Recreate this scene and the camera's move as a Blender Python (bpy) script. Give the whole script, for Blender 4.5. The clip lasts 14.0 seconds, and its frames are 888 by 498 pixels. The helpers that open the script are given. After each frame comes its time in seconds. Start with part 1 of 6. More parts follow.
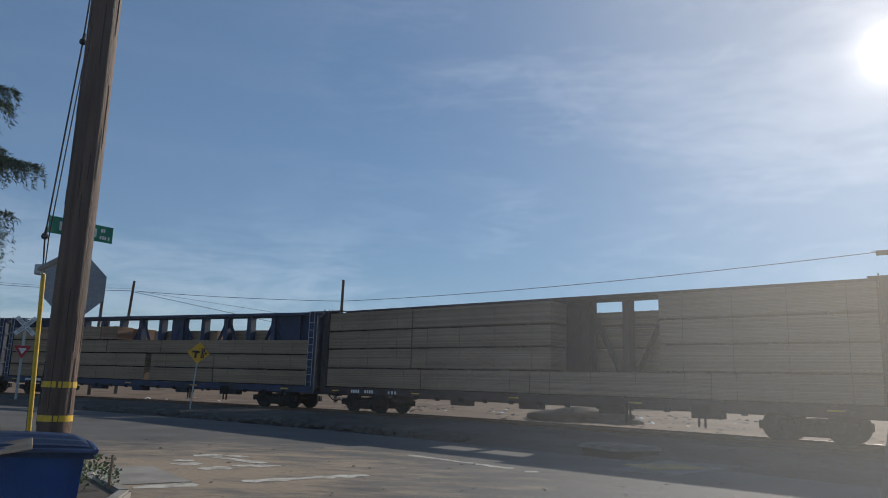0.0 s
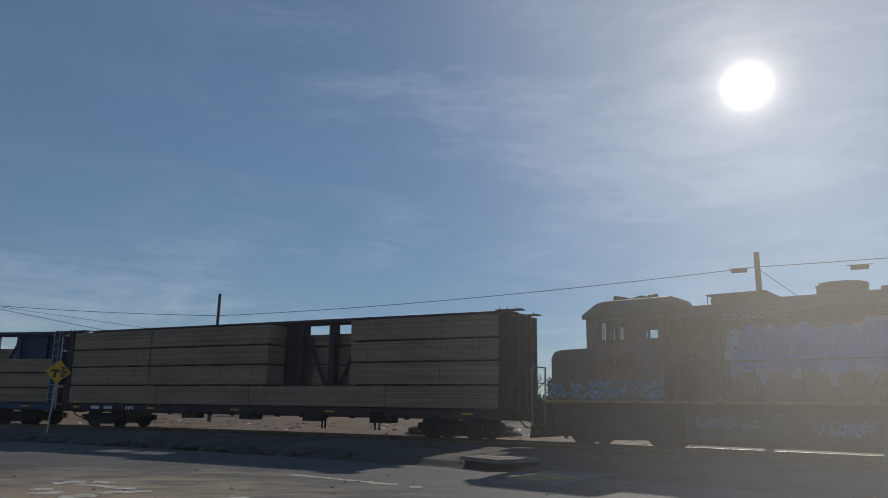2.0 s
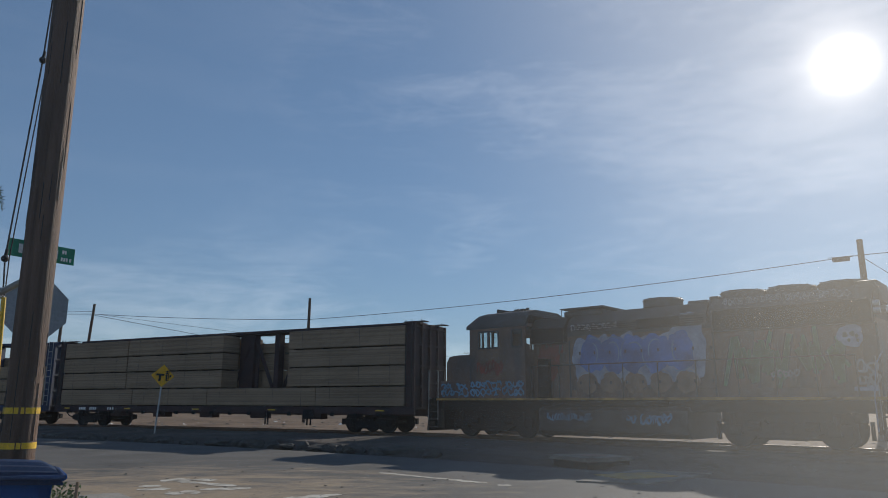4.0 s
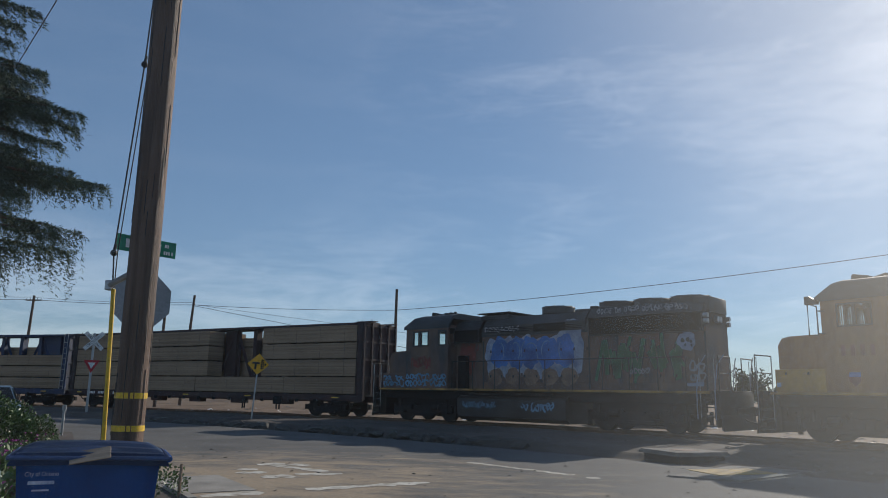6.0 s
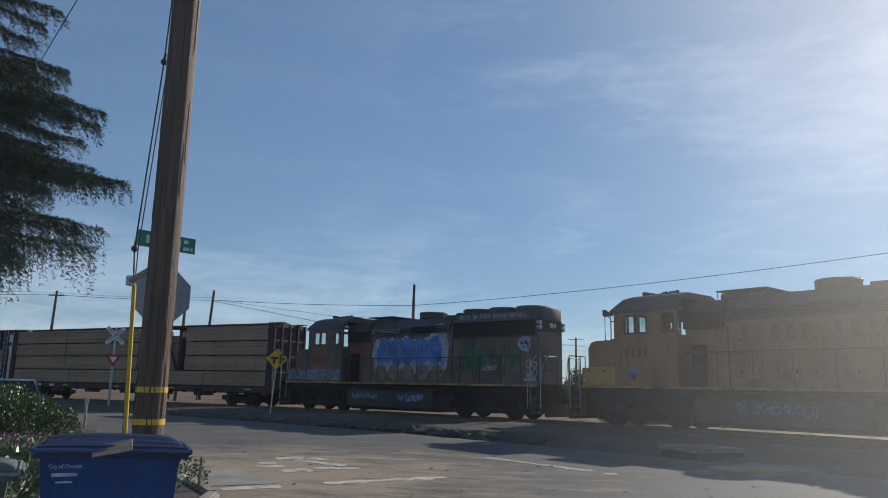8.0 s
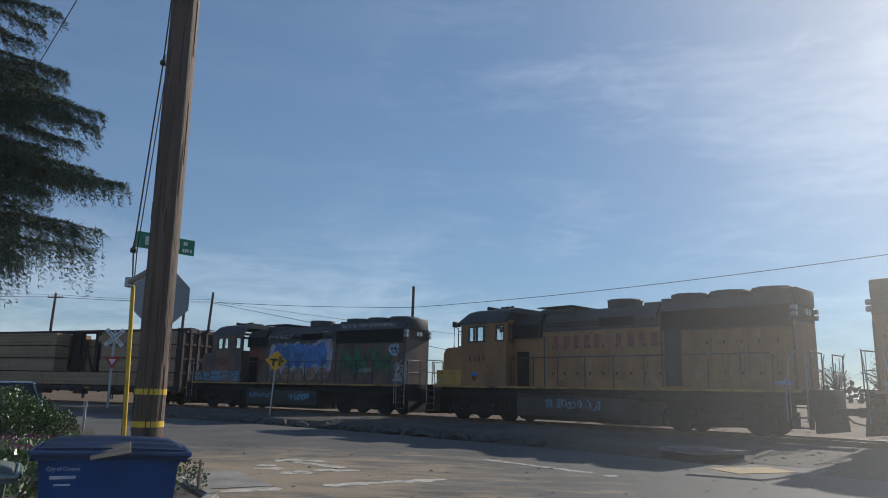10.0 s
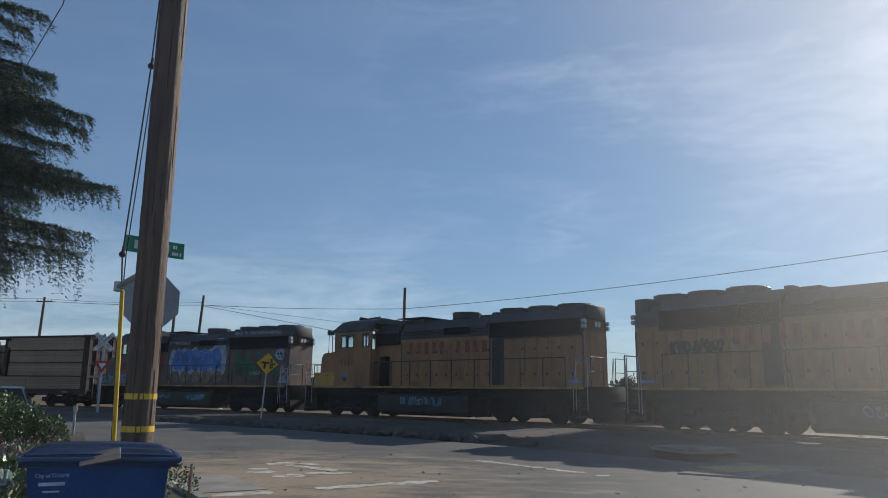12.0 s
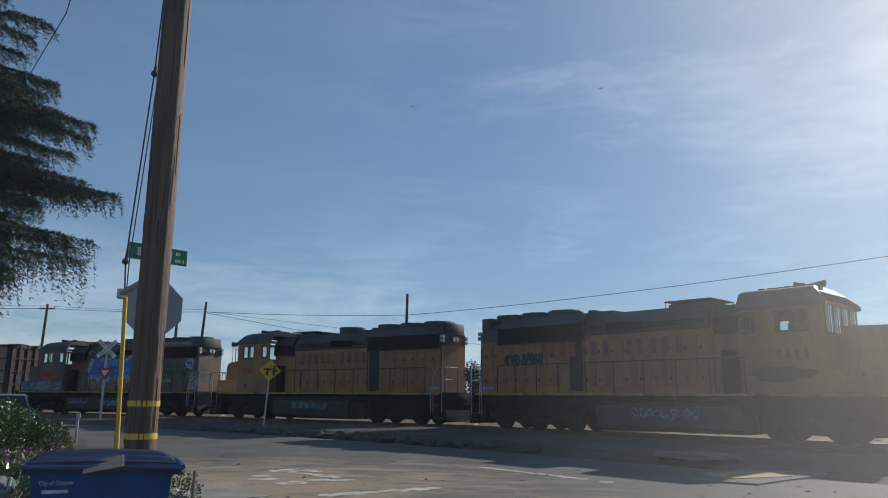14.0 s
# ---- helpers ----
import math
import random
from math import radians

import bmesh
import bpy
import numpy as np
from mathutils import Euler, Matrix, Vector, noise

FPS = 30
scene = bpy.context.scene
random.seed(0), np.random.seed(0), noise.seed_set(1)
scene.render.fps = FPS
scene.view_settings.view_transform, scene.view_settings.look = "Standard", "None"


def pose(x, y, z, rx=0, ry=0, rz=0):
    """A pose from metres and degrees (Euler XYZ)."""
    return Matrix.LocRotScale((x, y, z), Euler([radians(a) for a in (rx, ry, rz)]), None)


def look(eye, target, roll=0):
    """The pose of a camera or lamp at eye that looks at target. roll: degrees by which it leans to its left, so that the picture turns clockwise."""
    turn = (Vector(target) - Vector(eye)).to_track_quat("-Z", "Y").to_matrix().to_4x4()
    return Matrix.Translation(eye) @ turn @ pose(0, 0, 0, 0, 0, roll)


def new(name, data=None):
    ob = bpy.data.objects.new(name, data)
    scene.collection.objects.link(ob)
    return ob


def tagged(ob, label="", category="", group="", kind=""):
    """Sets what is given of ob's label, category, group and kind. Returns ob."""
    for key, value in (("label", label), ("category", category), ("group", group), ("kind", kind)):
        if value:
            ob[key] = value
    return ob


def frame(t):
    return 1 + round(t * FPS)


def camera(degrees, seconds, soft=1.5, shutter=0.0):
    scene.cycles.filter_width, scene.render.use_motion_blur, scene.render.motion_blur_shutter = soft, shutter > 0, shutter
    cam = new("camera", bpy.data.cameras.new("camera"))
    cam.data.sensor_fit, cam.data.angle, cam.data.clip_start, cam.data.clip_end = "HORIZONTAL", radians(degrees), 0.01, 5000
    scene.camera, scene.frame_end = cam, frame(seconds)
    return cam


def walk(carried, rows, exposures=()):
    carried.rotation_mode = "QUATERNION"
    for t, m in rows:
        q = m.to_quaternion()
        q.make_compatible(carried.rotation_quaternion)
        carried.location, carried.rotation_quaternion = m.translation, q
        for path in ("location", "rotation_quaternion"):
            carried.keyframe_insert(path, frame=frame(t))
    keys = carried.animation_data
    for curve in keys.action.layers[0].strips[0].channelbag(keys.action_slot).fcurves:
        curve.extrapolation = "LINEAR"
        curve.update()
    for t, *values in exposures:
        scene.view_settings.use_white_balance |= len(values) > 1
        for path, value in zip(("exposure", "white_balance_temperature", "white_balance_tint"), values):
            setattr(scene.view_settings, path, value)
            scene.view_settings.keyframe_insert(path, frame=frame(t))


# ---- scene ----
# ------------------------------------------------------------- camera
cam = camera(62.65, 14.0, soft=0.95)
# seconds, x, y, z, yaw, pitch, lean
PATH = [
    (0, 0.035, 0.003, 0.020, -0.22, 10.71, 1.81),
    (0.5, 0.02, -0.006, -0.020, -1.60, 10.95, 1.95),
    (1, 0.020, -0.011, -0.024, -3.90, 11.34, 1.28),
    (1.5, -0.02, 0.015, 0.030, -6.90, 11.75, 1.00),
    (2, -0.06, 0.034, 0.030, -9.44, 12.03, 0.69),
    (2.2, -0.06, 0.034, 0.030, -9.85, 12.10, 0.62),
    (4.3, -0.005, -0.005, 0.001, -0.78, 11.95, 0.17),
    (4.5, -0.005, -0.005, 0.001, 0.36, 11.92, 0.22),
    (5, -0.002, -0.013, 0.003, 2.26, 11.63, 0.45),
    (5.5, -0.007, 0.0, 0.002, 3.38, 11.39, 0.72),
    (6, -0.006, -0.009, 0.003, 4.05, 11.19, 0.96),
    (6.5, -0.015, 0.011, 0.002, 4.53, 11.07, 1.07),
    (7, -0.014, 0.008, 0.005, 4.94, 10.93, 1.14),
    (7.5, -0.010, 0.001, 0.003, 5.25, 10.86, 1.20),
    (8, 0.0, -0.019, 0.003, 5.40, 10.80, 1.17),
    (10.5, -0.011, 0.006, 0.002, 5.30, 10.97, 1.09),
    (11, -0.008, -0.004, 0.007, 5.18, 10.97, 1.00),
    (11.5, -0.006, -0.001, 0.005, 5.00, 10.97, 0.81),
    (12, -0.002, -0.002, 0.009, 4.74, 11.04, 0.60),
    (12.5, -0.006, 0.011, 0.005, 4.47, 11.26, 0.46),
    (13, -0.003, 0.001, 0.006, 4.29, 11.42, 0.30),
    (13.5, -0.005, 0.005, 0.008, 4.45, 11.54, 0.36),
    (14, -0.005, -0.004, 0.010, 4.95, 11.52, 0.48),
]
EYE = 1.45
walk(cam, [(t, pose(x, y, EYE + z, 90 + p, -r, yw)) for t, x, y, z, yw, p, r in PATH],
     exposures=[(0, -0.08), (1.0, -0.16), (2.0, -0.45), (4.5, -0.05), (5.5, 0.0), (8, 0.1), (14, 0.05)])

# ------------------------------------------------------------- sky and sun
SUN_AZ, SUN_EL = -33.2, 23.0          # yaw to the left of +y, height
SUN_DIR = Vector((-math.sin(radians(SUN_AZ)) * math.cos(radians(SUN_EL)),
                  math.cos(radians(SUN_AZ)) * math.cos(radians(SUN_EL)), math.sin(radians(SUN_EL))))


def build_sky():
    world = bpy.data.worlds.new("sky")
    scene.world = world
    world.use_nodes = True
    nt = world.node_tree
    nt.nodes.clear()
    n, l = nt.nodes.new, nt.links.new
    out, bg = n("ShaderNodeOutputWorld"), n("ShaderNodeBackground")
    sky = n("ShaderNodeTexSky")
    sky.sky_type, sky.sun_disc = "NISHITA", False
    sky.sun_elevation, sky.sun_rotation = radians(SUN_EL), radians(-SUN_AZ)
    sky.air_density, sky.dust_density, sky.ozone_density = 1.0, 0.03, 3.0
    co = n("ShaderNodeTexCoord")
    # thin cirrus, drawn out along one direction
    mp = n("ShaderNodeMapping")
    mp.inputs["Rotation"].default_value = (0, radians(14), radians(-22))
    mp.inputs["Scale"].default_value = (1.6, 1.2, 5.5)
    l(co.outputs["Generated"], mp.inputs["Vector"])
    big = n("ShaderNodeTexNoise")
    big.inputs["Scale"].default_value, big.inputs["Detail"].default_value = 1.7, 7
    big.inputs["Roughness"].default_value, big.inputs["Distortion"].default_value = 0.62, 0.6
    l(mp.outputs[0], big.inputs["Vector"])
    ramp = n("ShaderNodeMapRange")
    ramp.interpolation_type = "SMOOTHSTEP"
    ramp.inputs["From Min"].default_value, ramp.inputs["From Max"].default_value = 0.40, 0.72
    # fine wisps inside the veil
    wmap, wisp, wmix = n("ShaderNodeMapping"), n("ShaderNodeTexNoise"), n("ShaderNodeMath")
    wmap.inputs["Rotation"].default_value = (0, radians(18), radians(-22))
    wmap.inputs["Scale"].default_value = (5, 4, 22)
    l(co.outputs["Generated"], wmap.inputs["Vector"]); l(wmap.outputs[0], wisp.inputs["Vector"])
    wisp.inputs["Scale"].default_value, wisp.inputs["Detail"].default_value = 1.6, 9
    wisp.inputs["Roughness"].default_value, wisp.inputs["Distortion"].default_value = 0.7, 1.2
    wmix.operation = "MULTIPLY_ADD"; wmix.inputs[1].default_value = 0.42
    off = n("ShaderNodeMath"); off.operation = "ADD"; off.inputs[1].default_value = -0.21
    l(big.outputs[0], off.inputs[0]); l(wisp.outputs[0], wmix.inputs[0]); l(off.outputs[0], wmix.inputs[2])
    l(wmix.outputs[0], ramp.inputs["Value"])
    # nearness to the sun
    dot = n("ShaderNodeVectorMath")
    dot.operation = "DOT_PRODUCT"
    dot.inputs[1].default_value = SUN_DIR
    l(co.outputs["Generated"], dot.inputs[0])

    def lobe(power, gain):
        c = n("ShaderNodeMath"); c.operation = "MAXIMUM"; c.inputs[1].default_value = 0.0
        l(dot.outputs["Value"], c.inputs[0])
        p = n("ShaderNodeMath"); p.operation = "POWER"; p.inputs[1].default_value = power
        l(c.outputs[0], p.inputs[0])
        g = n("ShaderNodeMath"); g.operation = "MULTIPLY"; g.inputs[1].default_value = gain
        l(p.outputs[0], g.inputs[0])
        return g

    def add(a, b):
        s = n("ShaderNodeMath"); s.operation = "ADD"
        l(a.outputs[0], s.inputs[0]); l(b.outputs[0], s.inputs[1])
        return s
    glow = add(add(lobe(20, 0.3), lobe(160, 1.2)), add(lobe(1200, 5.0), lobe(6500, 40.0)))
    # cloud light: a little everywhere, much more near the sun
    cl = add(lobe(8, 0.1), lobe(0, 1.0))
    # the veil of cirrus lies round one part of the sky, with a thin bank low down
    spot = n("ShaderNodeVectorMath"); spot.operation = "DOT_PRODUCT"
    spot.inputs[1].default_value = (0.36, 0.84, 0.40)
    l(co.outputs["Generated"], spot.inputs[0])
    where = n("ShaderNodeMapRange"); where.interpolation_type = "SMOOTHSTEP"
    where.inputs["From Min"].default_value, where.inputs["From Max"].default_value = 0.80, 0.99
    where.inputs["To Min"].default_value, where.inputs["To Max"].default_value = 0.10, 0.8
    l(spot.outputs["Value"], where.inputs["Value"])
    sp = n("ShaderNodeSeparateXYZ"); l(co.outputs["Generated"], sp.inputs[0])
    low = n("ShaderNodeMapRange")
    low.inputs["From Min"].default_value, low.inputs["From Max"].default_value = 0.10, 0.26
    low.inputs["To Min"].default_value, low.inputs["To Max"].default_value = 1.3, 0.0
    l(sp.outputs["Z"], low.inputs["Value"])
    area = n("ShaderNodeMath"); area.operation = "MAXIMUM"
    l(where.outputs[0], area.inputs[0]); l(low.outputs[0], area.inputs[1])
    cm0 = n("ShaderNodeMath"); cm0.operation = "MULTIPLY"
    l(ramp.outputs[0], cm0.inputs[0]); l(area.outputs[0], cm0.inputs[1])
    cm = n("ShaderNodeMath"); cm.operation = "MULTIPLY"
    l(cl.outputs[0], cm.inputs[0]); l(cm0.outputs[0], cm.inputs[1])
    warm = n("ShaderNodeVectorMath"); warm.operation = "SCALE"
    warm.inputs[0].default_value = (1.0, 0.90, 0.76)
    l(glow.outputs[0], warm.inputs["Scale"])
    white = n("ShaderNodeVectorMath"); white.operation = "SCALE"
    white.inputs[0].default_value = (1.0, 0.94, 0.86)
    l(cm.outputs[0], white.inputs["Scale"])
    s1 = n("ShaderNodeVectorMath"); s2 = n("ShaderNodeVectorMath")
    # a flatter brightness from the sun's side to the far side
    flat = n("ShaderNodeGamma"); flat.inputs["Gamma"].default_value = 0.6
    l(sky.outputs[0], flat.inputs["Color"])
    tone = n("ShaderNodeVectorMath"); tone.operation = "MULTIPLY"
    tone.inputs[1].default_value = (0.785, 0.975, 1.21)
    l(flat.outputs[0], tone.inputs[0])
    l(tone.outputs[0], s1.inputs[0]); l(warm.outputs[0], s1.inputs[1])
    l(s1.outputs[0], s2.inputs[0]); l(white.outputs[0], s2.inputs[1])
    l(s2.outputs[0], bg.inputs["Color"])
    bg.inputs["Strength"].default_value = 0.135
    l(bg.outputs[0], out.inputs[0])


build_sky()
sun_lamp = new("sun", bpy.data.lights.new("sun", "SUN"))
sun_lamp.data.energy, sun_lamp.data.angle, sun_lamp.data.color = 4.2, radians(0.53), (1.0, 0.93, 0.82)
sun_lamp.matrix_world = look(SUN_DIR * 100, (0, 0, 0))


# ------------------------------------------------------------- materials
def mat(name, base, rough=0.7, metal=0.0, dark=0.6, light=1.15, scale=1.5, fine=40.0, bump=0.15, spec=0.4, stretch=(1, 1, 1), tint=None, coat=0.0):
    """Base colour with broad stains, fine grain and a fine relief."""
    m = bpy.data.materials.new(name)
    m.use_nodes = True
    nt = m.node_tree
    n, l = nt.nodes.new, nt.links.new
    b = nt.nodes["Principled BSDF"]
    co, mp = n("ShaderNodeTexCoord"), n("ShaderNodeMapping")
    mp.inputs["Scale"].default_value = stretch
    l(co.outputs["Object"], mp.inputs["Vector"])
    oi = n("ShaderNodeObjectInfo")
    big, small = n("ShaderNodeTexNoise"), n("ShaderNodeTexNoise")
    for t, s, d in ((big, scale, 6), (small, fine, 4)):
        t.inputs["Scale"].default_value, t.inputs["Detail"].default_value = s, d
        t.noise_dimensions = "4D"
        l(mp.outputs[0], t.inputs["Vector"])
        l(oi.outputs["Random"], t.inputs["W"])
    mix = n("ShaderNodeMix"); mix.data_type = "RGBA"
    second = tint or tuple(c * dark for c in base)
    mix.inputs["A"].default_value = (*second, 1)
    mix.inputs["B"].default_value = (*(min(1, c * light) for c in base), 1)
    r = n("ShaderNodeMapRange"); r.inputs["From Min"].default_value, r.inputs["From Max"].default_value = 0.3, 0.62
    l(big.outputs[0], r.inputs["Value"]); l(r.outputs[0], mix.inputs["Factor"])
    g = n("ShaderNodeMix"); g.data_type = "RGBA"; g.blend_type = "MULTIPLY"
    g.inputs["Factor"].default_value = 0.55
    gr = n("ShaderNodeMapRange")
    gr.inputs["From Min"].default_value, gr.inputs["From Max"].default_value = 0.3, 0.7
    gr.inputs["To Min"].default_value, gr.inputs["To Max"].default_value = 0.6, 1.15
    l(small.outputs[0], gr.inputs["Value"])
    l(mix.outputs["Result"], g.inputs["A"]); l(gr.outputs[0], g.inputs["B"])
    l(g.outputs["Result"], b.inputs["Base Color"])
    rr = n("ShaderNodeMapRange")
    rr.inputs["To Min"].default_value, rr.inputs["To Max"].default_value = max(0.05, rough - 0.12), min(1, rough + 0.12)
    l(big.outputs[0], rr.inputs["Value"]); l(rr.outputs[0], b.inputs["Roughness"])
    b.inputs["Metallic"].default_value = metal
    b.inputs["Specular IOR Level"].default_value = spec
    b.inputs["Coat Weight"].default_value = coat
    if bump:
        bu = n("ShaderNodeBump")
        bu.inputs["Strength"].default_value, bu.inputs["Distance"].default_value = bump, 0.02
        l(small.outputs[0], bu.inputs["Height"]); l(bu.outputs[0], b.inputs["Normal"])
    return m


M = {
    "dirt": mat("dirt", (0.19, 0.135, 0.095), 0.95, spec=0.08, scale=0.35, fine=9, bump=0.5, dark=0.62),
    "concrete": mat("concrete", (0.30, 0.275, 0.24), 0.9, scale=1.2, fine=45, bump=0.3),
    "old_concrete": mat("old_concrete", (0.21, 0.195, 0.175), 0.92, scale=1.5, fine=30, bump=0.5, dark=0.55, spec=0.1),
    "ballast": mat("ballast", (0.13, 0.11, 0.095), 0.95, spec=0.08, scale=2, fine=14, bump=1.0),
    "rail": mat("rail", (0.16, 0.10, 0.07), 0.5, 0.6, scale=3, fine=60),
    "rail_top": mat("rail_top", (0.55, 0.53, 0.5), 0.25, 1.0, scale=3, fine=60, bump=0.05),
    "tie": mat("tie", (0.10, 0.08, 0.065), 0.9, scale=3, fine=30, stretch=(1, 8, 1)),
    "pole_wood": mat("pole_wood", (0.135, 0.082, 0.058), 0.7, scale=2.0, fine=26, stretch=(7, 7, 0.35), bump=1.0, dark=0.42, light=1.4),
    "old_wood": mat("old_wood", (0.13, 0.10, 0.08), 0.9, scale=2, fine=20, stretch=(5, 5, 0.4)),
    "yellow": mat("yellow", (0.75, 0.47, 0.03), 0.5, scale=3, fine=50, bump=0.05, dark=0.8),
    "steel": mat("steel", (0.42, 0.43, 0.44), 0.45, 0.7, scale=3, fine=60, bump=0.05, dark=0.8),
    "dark_steel": mat("dark_steel", (0.05, 0.05, 0.052), 0.6, 0.3, scale=2, fine=30),
    "black": mat("black", (0.022, 0.022, 0.024), 0.6, scale=2, fine=40, bump=0.1),
    "grime": mat("grime", (0.012, 0.014, 0.018), 0.85, scale=1.5, fine=25, tint=(0.022, 0.022, 0.024), spec=0.2),
    "loco_yellow": mat("loco_yellow", (0.36, 0.165, 0.058), 0.6, scale=0.9, fine=14, stretch=(1, 1, 0.35), tint=(0.19, 0.095, 0.05), bump=0.06),
    "loco_dull": mat("loco_dull", (0.18, 0.105, 0.07), 0.6, scale=0.9, fine=9, stretch=(1, 1, 0.5), tint=(0.05, 0.052, 0.06), bump=0.06),
    "stripe": mat("stripe", (0.46, 0.25, 0.06), 0.6, scale=1.6, fine=9, tint=(0.07, 0.05, 0.035), bump=0.03),
    "loco_grey": mat("loco_grey", (0.062, 0.065, 0.07), 0.65, scale=1, fine=15, tint=(0.035, 0.035, 0.036), bump=0.06),
    "red_paint": mat("red_paint", (0.28, 0.08, 0.055), 0.55, scale=2, fine=18, dark=0.55, bump=0.03),
    "blue_spray": mat("blue_spray", (0.05, 0.15, 0.40), 0.6, scale=1.2, fine=10, dark=0.6, light=1.5, bump=0.03),
    "lightblue_spray": mat("lightblue_spray", (0.15, 0.32, 0.48), 0.6, scale=1.5, fine=10, bump=0.03),
    "white_spray": mat("white_spray", (0.36, 0.36, 0.38), 0.6, scale=2, fine=12, bump=0.03),
    "green_spray": mat("green_spray", (0.03, 0.12, 0.06), 0.6, scale=2, fine=12, light=1.6, bump=0.03),
    "lightgreen_spray": mat("lightgreen_spray", (0.14, 0.25, 0.16), 0.6, scale=2, fine=12, bump=0.03),
    "dark_spray": mat("dark_spray", (0.022, 0.045, 0.04), 0.6, scale=2, fine=12, bump=0.03),
    "pale_spray": mat("pale_spray", (0.34, 0.38, 0.46), 0.6, scale=2, fine=12, tint=(0.15, 0.20, 0.32), bump=0.03),
    "peach_spray": mat("peach_spray", (0.26, 0.165, 0.12), 0.6, scale=2, fine=12, bump=0.03),
    "dull_red": mat("dull_red", (0.22, 0.05, 0.04), 0.6, scale=2, fine=12, tint=(0.12, 0.05, 0.04), bump=0.03),
    "bright_yellow": mat("bright_yellow", (0.52, 0.28, 0.05), 0.55, scale=1.2, fine=14, tint=(0.34, 0.17, 0.05), bump=0.05),
    "shade_and_black": mat("shade_and_black", (0.011, 0.012, 0.014), 0.85, scale=2, fine=30, bump=0.1, spec=0.15),
    "rust": mat("rust", (0.062, 0.034, 0.034), 0.8, scale=1.2, fine=18, tint=(0.03, 0.022, 0.028)),
    "car_blue": mat("car_blue", (0.016, 0.035, 0.10), 0.55, scale=1.2, fine=18, tint=(0.015, 0.022, 0.045), bump=0.05),
    "window_dark": mat("window_dark", (0.02, 0.022, 0.025), 0.12, scale=1, fine=5, bump=0.0, spec=0.6),
    "sign_yellow": mat("sign_yellow", (0.80, 0.42, 0.02), 0.5, scale=4, fine=40, bump=0.02, dark=0.85),
    "sign_green": mat("sign_green", (0.012, 0.22, 0.12), 0.5, scale=4, fine=40, bump=0.02, dark=0.85),
    "sign_white": mat("sign_white", (0.75, 0.75, 0.73), 0.5, scale=4, fine=40, bump=0.02, dark=0.85),
    "sign_red": mat("sign_red", (0.50, 0.03, 0.04), 0.5, scale=4, fine=40, bump=0.02, dark=0.85),
    "sign_back": mat("sign_back", (0.30, 0.32, 0.34), 0.6, 0.3, scale=2, fine=40, bump=0.03, dark=0.85),
    "bin_blue": mat("bin_blue", (0.002, 0.055, 0.22), 0.5, spec=0.15, scale=2, fine=60, bump=0.08, dark=0.75),
    "bin_lid": mat("bin_lid", (0.03, 0.065, 0.17), 0.5, scale=2, fine=50, bump=0.1),
    "bin_green": mat("bin_green", (0.10, 0.16, 0.13), 0.5, scale=2, fine=50, bump=0.1),
    "bin_grey": mat("bin_grey", (0.26, 0.31, 0.29), 0.5, scale=2, fine=50, bump=0.1),
    "cardboard": mat("cardboard", (0.36, 0.26, 0.18), 0.9, scale=3, fine=30, stretch=(1, 6, 1), bump=0.1),
    "leaf": mat("leaf", (0.075, 0.13, 0.035), 0.42, scale=4, fine=20, dark=0.5, light=1.5, bump=0.0, spec=0.5),
    "needle": mat("needle", (0.05, 0.075, 0.045), 0.75, scale=3, fine=20, dark=0.6, light=1.5, bump=0.0),
    "petal": mat("petal", (0.42, 0.08, 0.32), 0.6, scale=3, fine=20, bump=0.0),
    "bark": mat("bark", (0.10, 0.075, 0.055), 0.9, scale=3, fine=18, stretch=(4, 4, 0.6), bump=1.0),
    "car_paint": mat("car_paint", (0.10, 0.16, 0.21), 0.3, 0.3, scale=1, fine=30, dark=0.9, light=1.05, bump=0.0, coat=0.6),
    "tyre": mat("tyre", (0.02, 0.02, 0.02), 0.85, scale=3, fine=50),
    "trim_grey": mat("trim_grey", (0.09, 0.086, 0.082), 0.75, scale=3, fine=120, bump=0.15, dark=0.85),
    "line_and_glint": mat("line_and_glint", (0.56, 0.53, 0.47), 0.9, scale=5, fine=18, tint=(0.30, 0.265, 0.215), bump=0.05, spec=0.1),
    "tactile": mat("tactile", (0.40, 0.26, 0.07), 0.85, scale=3, fine=30, tint=(0.22, 0.17, 0.11)),
}
M["mirror"] = bpy.data.materials.new("mirror")
M["mirror"].use_nodes = True
_b = M["mirror"].node_tree.nodes["Principled BSDF"]
_b.inputs["Metallic"].default_value, _b.inputs["Roughness"].default_value = 1.0, 0.02
_b.inputs["Base Color"].default_value = (0.8, 0.82, 0.83, 1)


